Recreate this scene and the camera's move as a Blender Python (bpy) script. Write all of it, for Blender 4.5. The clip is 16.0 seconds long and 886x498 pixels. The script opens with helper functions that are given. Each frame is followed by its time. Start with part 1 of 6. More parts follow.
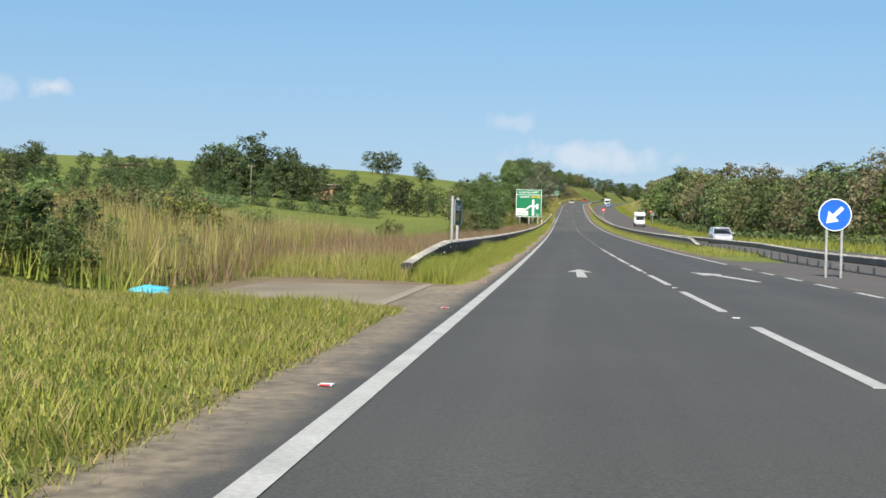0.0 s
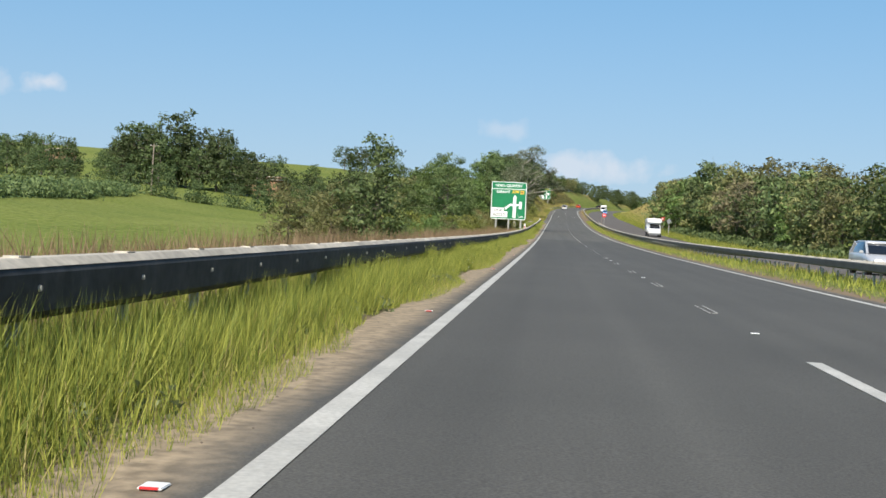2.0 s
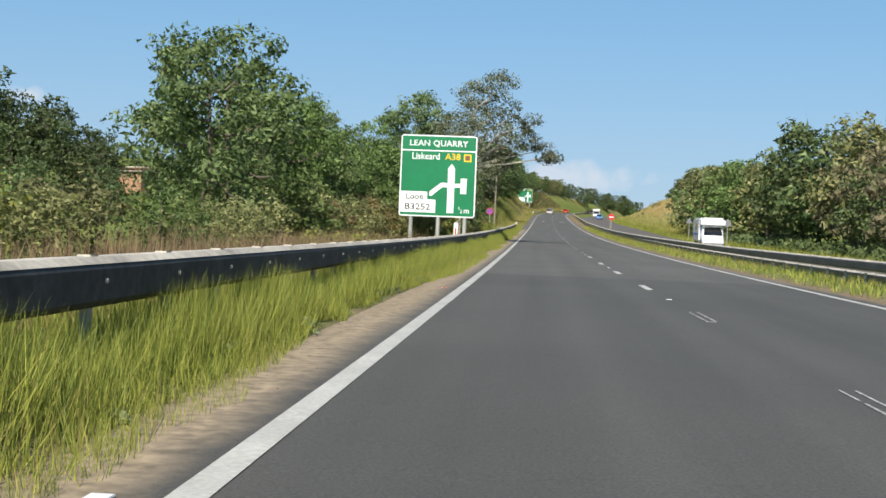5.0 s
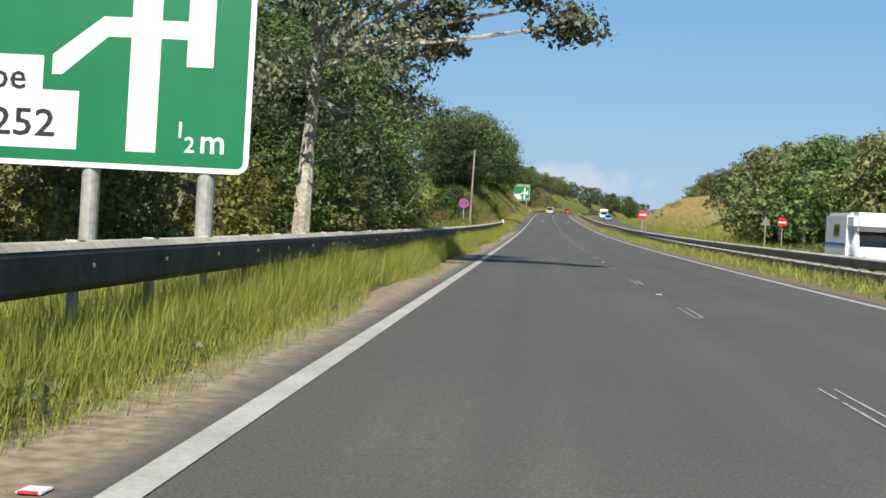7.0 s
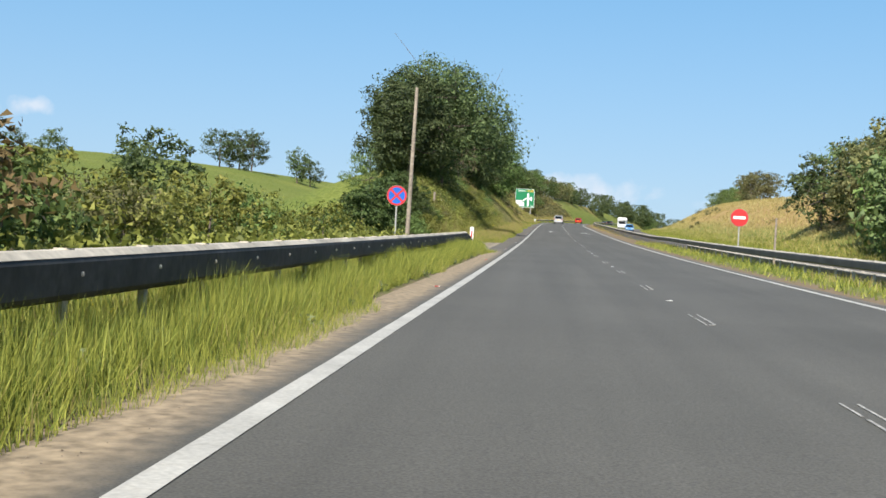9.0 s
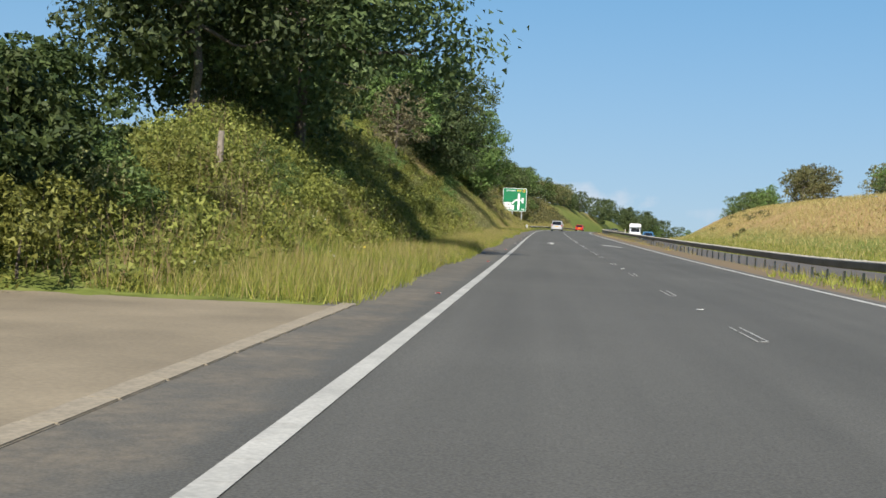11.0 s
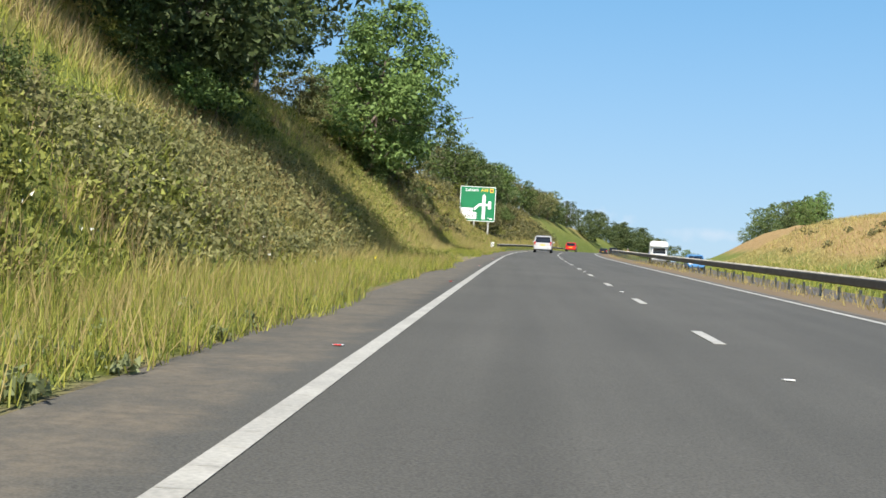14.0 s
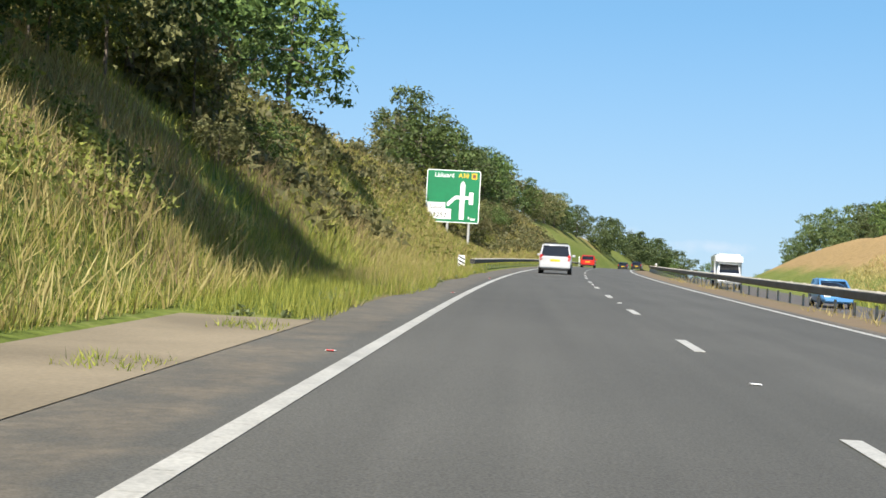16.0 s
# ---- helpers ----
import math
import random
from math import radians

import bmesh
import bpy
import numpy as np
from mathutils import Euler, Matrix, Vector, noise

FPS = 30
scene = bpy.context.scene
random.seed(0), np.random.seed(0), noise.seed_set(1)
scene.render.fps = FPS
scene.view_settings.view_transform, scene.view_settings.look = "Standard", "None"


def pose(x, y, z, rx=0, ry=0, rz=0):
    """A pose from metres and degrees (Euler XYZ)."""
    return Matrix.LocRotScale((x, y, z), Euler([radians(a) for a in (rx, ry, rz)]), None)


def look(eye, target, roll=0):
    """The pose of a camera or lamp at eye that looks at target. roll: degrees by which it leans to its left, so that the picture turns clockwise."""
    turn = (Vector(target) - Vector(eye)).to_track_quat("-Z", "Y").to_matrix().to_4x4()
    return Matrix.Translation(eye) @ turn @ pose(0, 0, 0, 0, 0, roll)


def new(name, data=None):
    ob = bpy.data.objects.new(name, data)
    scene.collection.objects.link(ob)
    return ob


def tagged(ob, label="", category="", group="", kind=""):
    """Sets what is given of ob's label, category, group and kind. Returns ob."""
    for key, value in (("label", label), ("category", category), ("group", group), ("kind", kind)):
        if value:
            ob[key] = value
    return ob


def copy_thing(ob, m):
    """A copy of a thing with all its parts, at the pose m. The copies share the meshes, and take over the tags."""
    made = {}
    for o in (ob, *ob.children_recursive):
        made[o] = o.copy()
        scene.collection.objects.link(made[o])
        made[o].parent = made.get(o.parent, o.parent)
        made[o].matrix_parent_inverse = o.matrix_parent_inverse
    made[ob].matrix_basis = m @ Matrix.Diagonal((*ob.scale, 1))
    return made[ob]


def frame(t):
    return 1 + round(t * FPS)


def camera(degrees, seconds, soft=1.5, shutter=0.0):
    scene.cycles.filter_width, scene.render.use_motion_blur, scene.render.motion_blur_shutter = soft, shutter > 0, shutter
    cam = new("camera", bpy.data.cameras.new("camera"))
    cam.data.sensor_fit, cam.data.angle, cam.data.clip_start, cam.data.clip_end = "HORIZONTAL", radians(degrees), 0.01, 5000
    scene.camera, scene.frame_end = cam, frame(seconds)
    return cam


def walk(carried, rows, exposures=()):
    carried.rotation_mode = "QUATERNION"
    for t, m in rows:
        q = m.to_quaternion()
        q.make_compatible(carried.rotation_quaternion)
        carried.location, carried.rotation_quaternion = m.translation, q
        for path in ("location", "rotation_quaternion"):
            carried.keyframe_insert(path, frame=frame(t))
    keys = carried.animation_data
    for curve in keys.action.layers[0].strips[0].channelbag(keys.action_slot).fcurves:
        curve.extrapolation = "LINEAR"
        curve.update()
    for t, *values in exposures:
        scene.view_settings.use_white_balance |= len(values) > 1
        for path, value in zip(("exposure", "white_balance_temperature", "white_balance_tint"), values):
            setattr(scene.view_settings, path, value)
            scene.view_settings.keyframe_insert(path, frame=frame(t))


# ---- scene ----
cam = camera(39.0, 16.0, soft=1.6)


# ---- the road's line: s metres along, u metres to the right of the nearside edge line ----
GRADES = [(-400, 0.0), (-60, 0.3), (-10, 0.52), (40, 1.36), (80, 1.77), (120, 2.07), (165, 2.59), (210, 3.21), (255, 3.66), (300, 4.23),
          (340, 4.77), (380, 5.11), (420, 5.13), (460, 5.07), (560, 4.7), (640, 4.0), (720, 2.0), (800, 0.0), (5000, 0.0)]
HEADINGS = [(-400, 0.0), (-10, 0.0), (80, 0.1), (165, 0.15), (210, 0.18), (255, 0.34), (300, 0.48), (380, 0.54), (420, 0.68), (460, 0.93),
            (636, 8.3), (760, 12.0), (900, 14.0), (5000, 14.0)]
S_TABLE = np.arange(-400.0, 5000.0, 2.0)


def road_grade(s):
    return np.interp(s, [g[0] for g in GRADES], [g[1] for g in GRADES])


def road_heading(s):
    return np.interp(s, [g[0] for g in HEADINGS], [g[1] for g in HEADINGS])


Z_TABLE = np.cumsum(road_grade(S_TABLE) / 100) * 2.0
X_TABLE = np.cumsum(np.tan(np.radians(road_heading(S_TABLE)))) * 2.0
Z_TABLE = Z_TABLE - np.interp(0.0, S_TABLE, Z_TABLE)
X_TABLE = X_TABLE - np.interp(0.0, S_TABLE, X_TABLE)


def road_z(s):
    return np.interp(s, S_TABLE, Z_TABLE)


def road_x(s):
    return np.interp(s, S_TABLE, X_TABLE)


def smooth(a, b, v):
    k = np.clip((np.asarray(v, float) - a) / (b - a), 0.0, 1.0)
    return k * k * (3 - 2 * k)


# seconds, metres along, metres right of the edge line, eye height, yaw, pitch, roll against the road
PATH = [
    (0.0, 0.0, 1.27, 1.07, 5.29, -0.79, 1.32),
    (0.5, 14.1, 1.26, 1.07, 5.06, -0.76, 1.16),
    (1.0, 28.9, 1.23, 1.07, 4.88, -0.90, 2.04),
    (1.5, 42.6, 1.21, 1.07, 4.77, -0.98, 2.53),
    (2.0, 57.7, 1.20, 1.07, 4.89, -0.96, 2.82),
    (2.5, 72.9, 1.14, 1.07, 4.61, -0.92, 2.70),
    (3.0, 88.3, 1.13, 1.07, 4.46, -0.86, 2.39),
    (3.5, 101.7, 1.13, 1.07, 4.39, -0.77, 2.24),
    (6.0, 167.2, 1.44, 1.07, 4.03, -1.08, 2.50),
    (6.5, 180.6, 1.46, 1.07, 4.06, -1.17, 2.75),
    (7.0, 195.1, 1.48, 1.07, 4.14, -1.27, 3.12),
    (7.5, 208.6, 1.50, 1.07, 4.21, -1.29, 3.10),
    (8.0, 223.3, 1.53, 1.07, 4.42, -1.24, 3.08),
    (8.5, 236.2, 1.56, 1.07, 4.65, -1.13, 2.84),
    (11.0, 306.0, 1.28, 1.07, 4.50, -1.07, 2.81),
    (11.5, 318.3, 1.24, 1.07, 4.51, -1.07, 2.87),
    (12.0, 332.5, 1.15, 1.07, 4.38, -1.06, 3.15),
    (12.5, 344.9, 1.08, 1.07, 4.14, -1.01, 3.46),
    (13.0, 359.2, 1.13, 1.07, 3.94, -0.92, 3.46),
    (13.5, 371.7, 1.25, 1.07, 3.78, -0.72, 3.13),
    (14.0, 386.0, 1.36, 1.07, 3.64, -0.60, 3.10),
    (14.5, 398.5, 1.45, 1.07, 3.64, -0.50, 3.12),
    (15.0, 412.5, 1.54, 1.07, 3.80, -0.36, 3.08),
    (15.5, 425.3, 1.58, 1.07, 3.91, -0.19, 3.03),
    (16.0, 439.4, 1.60, 1.07, 4.06, -0.06, 3.27),
]


def eye_pose(s, u, h, yaw, pitch, roll):
    slope, turn = math.degrees(math.atan(float(road_grade(s + 10)) / 100)), float(road_heading(s + 10))
    return pose(float(road_x(s)) + u, s, float(road_z(s)) + h, 90 + pitch + slope, 0, yaw - turn) @ pose(0, 0, 0, 0, 0, roll)


walk(cam, [(row[0], eye_pose(*row[1:])) for row in PATH],
     [(0.0, 0.50), (1.5, 0.46), (3.5, 0.48), (7.0, 0.38), (8.5, 0.66), (11.0, 0.40), (12.5, 0.58), (14.5, 0.66), (16.0, 0.72)])

# ---- light ----
SUN_AZ, SUN_EL = 188.0, 42.0      # clockwise from +y, degrees
world = bpy.data.worlds.new("sky")
scene.world = world
world.use_nodes = True
wn, wl = world.node_tree.nodes, world.node_tree.links
sky = wn.new("ShaderNodeTexSky")
sky.sky_type, sky.sun_disc = "NISHITA", False
sky.sun_elevation, sky.sun_rotation = radians(SUN_EL), radians(SUN_AZ)
sky.air_density, sky.dust_density, sky.ozone_density = 1.0, 0.25, 2.6
tone = wn.new("ShaderNodeHueSaturation")
tone.inputs["Saturation"].default_value, tone.inputs["Value"].default_value = 1.16, 1.1
tint = wn.new("ShaderNodeMixRGB")
tint.blend_type = "MULTIPLY"
tint.inputs["Fac"].default_value, tint.inputs["Color2"].default_value = 1.0, (1.03, 1.01, 1.01, 1.0)
wl.new(sky.outputs["Color"], tint.inputs["Color1"])
wl.new(tint.outputs["Color"], tone.inputs["Color"])
# haze: the clear sky pales evenly towards the horizon
way, axis = wn.new("ShaderNodeTexCoord"), wn.new("ShaderNodeSeparateXYZ")
wl.new(way.outputs["Generated"], axis.inputs["Vector"])
haze, depth, veil = wn.new("ShaderNodeValToRGB"), wn.new("ShaderNodeMapRange"), wn.new("ShaderNodeMixRGB")
haze.color_ramp.elements[0].position, haze.color_ramp.elements[0].color = 0.02, (0.47, 0.66, 0.88, 1.0)
haze.color_ramp.elements[1].position, haze.color_ramp.elements[1].color = 0.24, (0.26, 0.60, 0.97, 1.0)
gain = wn.new("ShaderNodeMixRGB")
gain.blend_type = "MULTIPLY"
gain.inputs["Fac"].default_value, gain.inputs["Color2"].default_value = 1.0, (9.6, 9.6, 9.6, 1.0)
depth.inputs["From Min"].default_value, depth.inputs["From Max"].default_value = 0.0, 0.75
depth.inputs["To Min"].default_value, depth.inputs["To Max"].default_value = 0.85, 0.0
wl.new(axis.outputs["Z"], haze.inputs["Fac"])
wl.new(haze.outputs["Color"], gain.inputs["Color1"])
wl.new(axis.outputs["Z"], depth.inputs["Value"])
wl.new(depth.outputs["Result"], veil.inputs["Fac"])
wl.new(tone.outputs["Color"], veil.inputs["Color1"])
wl.new(gain.outputs["Color"], veil.inputs["Color2"])
sky_colour = veil.outputs["Color"]
# small fair-weather clouds low over the horizon: azimuth and height in degrees, width and depth of each
for cloud_az, cloud_el, wide, deep_by, thick in ((1.5, 4.0, 3.6, 0.75, 0.75), (-2.2, 5.6, 1.4, 0.5, 0.4), (-22.8, 6.4, 1.1, 0.55, 0.8), (-25.6, 6.2, 1.5, 0.6, 0.5), (9.0, 3.6, 1.8, 0.4, 0.4)):
    ca, ce = radians(cloud_az), radians(cloud_el)
    centre = (math.sin(ca) * math.cos(ce), math.cos(ca) * math.cos(ce), math.sin(ce))
    off, stretch, far, puff, lump, edge, cover = (wn.new("ShaderNode" + k) for k in ("VectorMath", "VectorMath", "VectorMath", "TexNoise", "Math", "MapRange", "MixRGB"))
    off.operation, stretch.operation, far.operation, lump.operation = "SUBTRACT", "MULTIPLY", "LENGTH", "MULTIPLY_ADD"
    off.inputs[1].default_value = centre
    stretch.inputs[1].default_value = (1 / radians(wide), 1 / radians(wide), 1 / radians(deep_by))
    puff.inputs["Scale"].default_value, puff.inputs["Detail"].default_value = 55.0, 5
    lump.inputs[1].default_value = 1.9
    edge.inputs["From Min"].default_value, edge.inputs["From Max"].default_value = 1.95, 1.25
    edge.inputs["To Max"].default_value = thick
    cover.inputs["Color2"].default_value = (7.6, 8.3, 9.3, 1.0)
    wl.new(way.outputs["Generated"], off.inputs[0])
    wl.new(off.outputs["Vector"], stretch.inputs[0])
    wl.new(stretch.outputs["Vector"], far.inputs[0])
    wl.new(way.outputs["Generated"], puff.inputs["Vector"])
    wl.new(puff.outputs["Fac"], lump.inputs[0])
    wl.new(far.outputs["Value"], lump.inputs[2])
    wl.new(lump.outputs[0], edge.inputs["Value"])
    wl.new(edge.outputs["Result"], cover.inputs["Fac"])
    wl.new(sky_colour, cover.inputs["Color1"])
    sky_colour = cover.outputs["Color"]
wl.new(sky_colour, wn["Background"].inputs["Color"])
wn["Background"].inputs["Strength"].default_value = 0.067
sun = new("sun", bpy.data.lights.new("sun", "SUN"))
sun.data.energy, sun.data.angle, sun.data.color = 5.0, radians(0.6), (1.0, 0.95, 0.865)
az, el = radians(SUN_AZ), radians(SUN_EL)
sun_from = Vector((math.sin(az) * math.cos(el), math.cos(az) * math.cos(el), math.sin(el)))
sun.matrix_world = look(sun_from * 300, (0, 0, 0))

# ---- materials ----
def rgb(c):
    return (*c, 1.0)


def material(name, base, rough=0.8, metal=0.0, grain=30.0, amount=0.25, stain=0.6, stain_amount=0.25, bump=0.15, bump_dist=0.01, spread=0.0, coat=0.0):
    """A painted or mineral surface: base colour with fine grain, broad stains and relief; spread varies it from piece to piece."""
    m = bpy.data.materials.new(name)
    m.use_nodes = True
    n, l = m.node_tree.nodes, m.node_tree.links
    b = n["Principled BSDF"]
    b.inputs["Roughness"].default_value, b.inputs["Metallic"].default_value = rough, metal
    b.inputs["Coat Weight"].default_value = coat
    tc = n.new("ShaderNodeTexCoord")
    fine, broad = n.new("ShaderNodeTexNoise"), n.new("ShaderNodeTexNoise")
    for tex, scale in ((fine, grain), (broad, stain)):
        tex.inputs["Scale"].default_value, tex.inputs["Detail"].default_value = scale, 4
        l.new(tc.outputs["Object"], tex.inputs["Vector"])
    value = None
    for tex, k in ((fine, amount), (broad, stain_amount)):
        mr = n.new("ShaderNodeMapRange")
        mr.inputs["From Min"].default_value, mr.inputs["From Max"].default_value = 0.3, 0.7
        mr.inputs["To Min"].default_value, mr.inputs["To Max"].default_value = 1 - k, 1 + k
        l.new(tex.outputs["Fac"], mr.inputs["Value"])
        if value is None:
            value = mr.outputs["Result"]
        else:
            mul = n.new("ShaderNodeMath")
            mul.operation = "MULTIPLY"
            l.new(value, mul.inputs[0])
            l.new(mr.outputs["Result"], mul.inputs[1])
            value = mul.outputs[0]
    hsv = n.new("ShaderNodeHueSaturation")
    hsv.inputs["Color"].default_value = rgb(base)
    l.new(value, hsv.inputs["Value"])
    if spread:
        info = n.new("ShaderNodeObjectInfo")
        mr = n.new("ShaderNodeMapRange")
        mr.inputs["To Min"].default_value, mr.inputs["To Max"].default_value = 0.5 - spread * 0.1, 0.5 + spread * 0.1
        l.new(info.outputs["Random"], mr.inputs["Value"])
        l.new(mr.outputs["Result"], hsv.inputs["Hue"])
    l.new(hsv.outputs["Color"], b.inputs["Base Color"])
    if bump:
        bp = n.new("ShaderNodeBump")
        bp.inputs["Strength"].default_value, bp.inputs["Distance"].default_value = bump, bump_dist
        l.new(fine.outputs["Fac"], bp.inputs["Height"])
        l.new(bp.outputs["Normal"], b.inputs["Normal"])
    return m


def leaf_material(name, dark, light, spread=0.35, through_light=0.30, object_spread=0.022, warm=1.0):
    """Foliage: each leaf its own tone between dark and light, a little light passing through, hue shifting from plant to plant."""
    m = bpy.data.materials.new(name)
    m.use_nodes = True
    n, l = m.node_tree.nodes, m.node_tree.links
    geo = n.new("ShaderNodeNewGeometry")
    ramp = n.new("ShaderNodeValToRGB")
    ramp.color_ramp.elements[0].color, ramp.color_ramp.elements[1].color = rgb((dark[0] * warm, dark[1], dark[2])), rgb((light[0] * warm, light[1], light[2]))
    l.new(geo.outputs["Random Per Island"], ramp.inputs["Fac"])
    info = n.new("ShaderNodeObjectInfo")
    hue, val = n.new("ShaderNodeMapRange"), n.new("ShaderNodeMapRange")
    hue.inputs["To Min"].default_value, hue.inputs["To Max"].default_value = 0.5 - object_spread * 0.5, 0.5 + object_spread * 0.4
    val.inputs["To Min"].default_value, val.inputs["To Max"].default_value = 1 - spread, 1 + spread
    hsv = n.new("ShaderNodeHueSaturation")
    l.new(info.outputs["Random"], hue.inputs["Value"])
    l.new(info.outputs["Random"], val.inputs["Value"])
    l.new(hue.outputs["Result"], hsv.inputs["Hue"])
    l.new(val.outputs["Result"], hsv.inputs["Value"])
    l.new(ramp.outputs["Color"], hsv.inputs["Color"])
    b = n["Principled BSDF"]
    b.inputs["Roughness"].default_value = 0.6
    b.inputs["Specular IOR Level"].default_value = 0.3
    l.new(hsv.outputs["Color"], b.inputs["Base Color"])
    tr, mix = n.new("ShaderNodeBsdfTranslucent"), n.new("ShaderNodeMixShader")
    mix.inputs["Fac"].default_value = through_light
    l.new(hsv.outputs["Color"], tr.inputs["Color"])
    l.new(b.outputs["BSDF"], mix.inputs[1])
    l.new(tr.outputs["BSDF"], mix.inputs[2])
    l.new(mix.outputs["Shader"], n["Material Output"].inputs["Surface"])
    return m


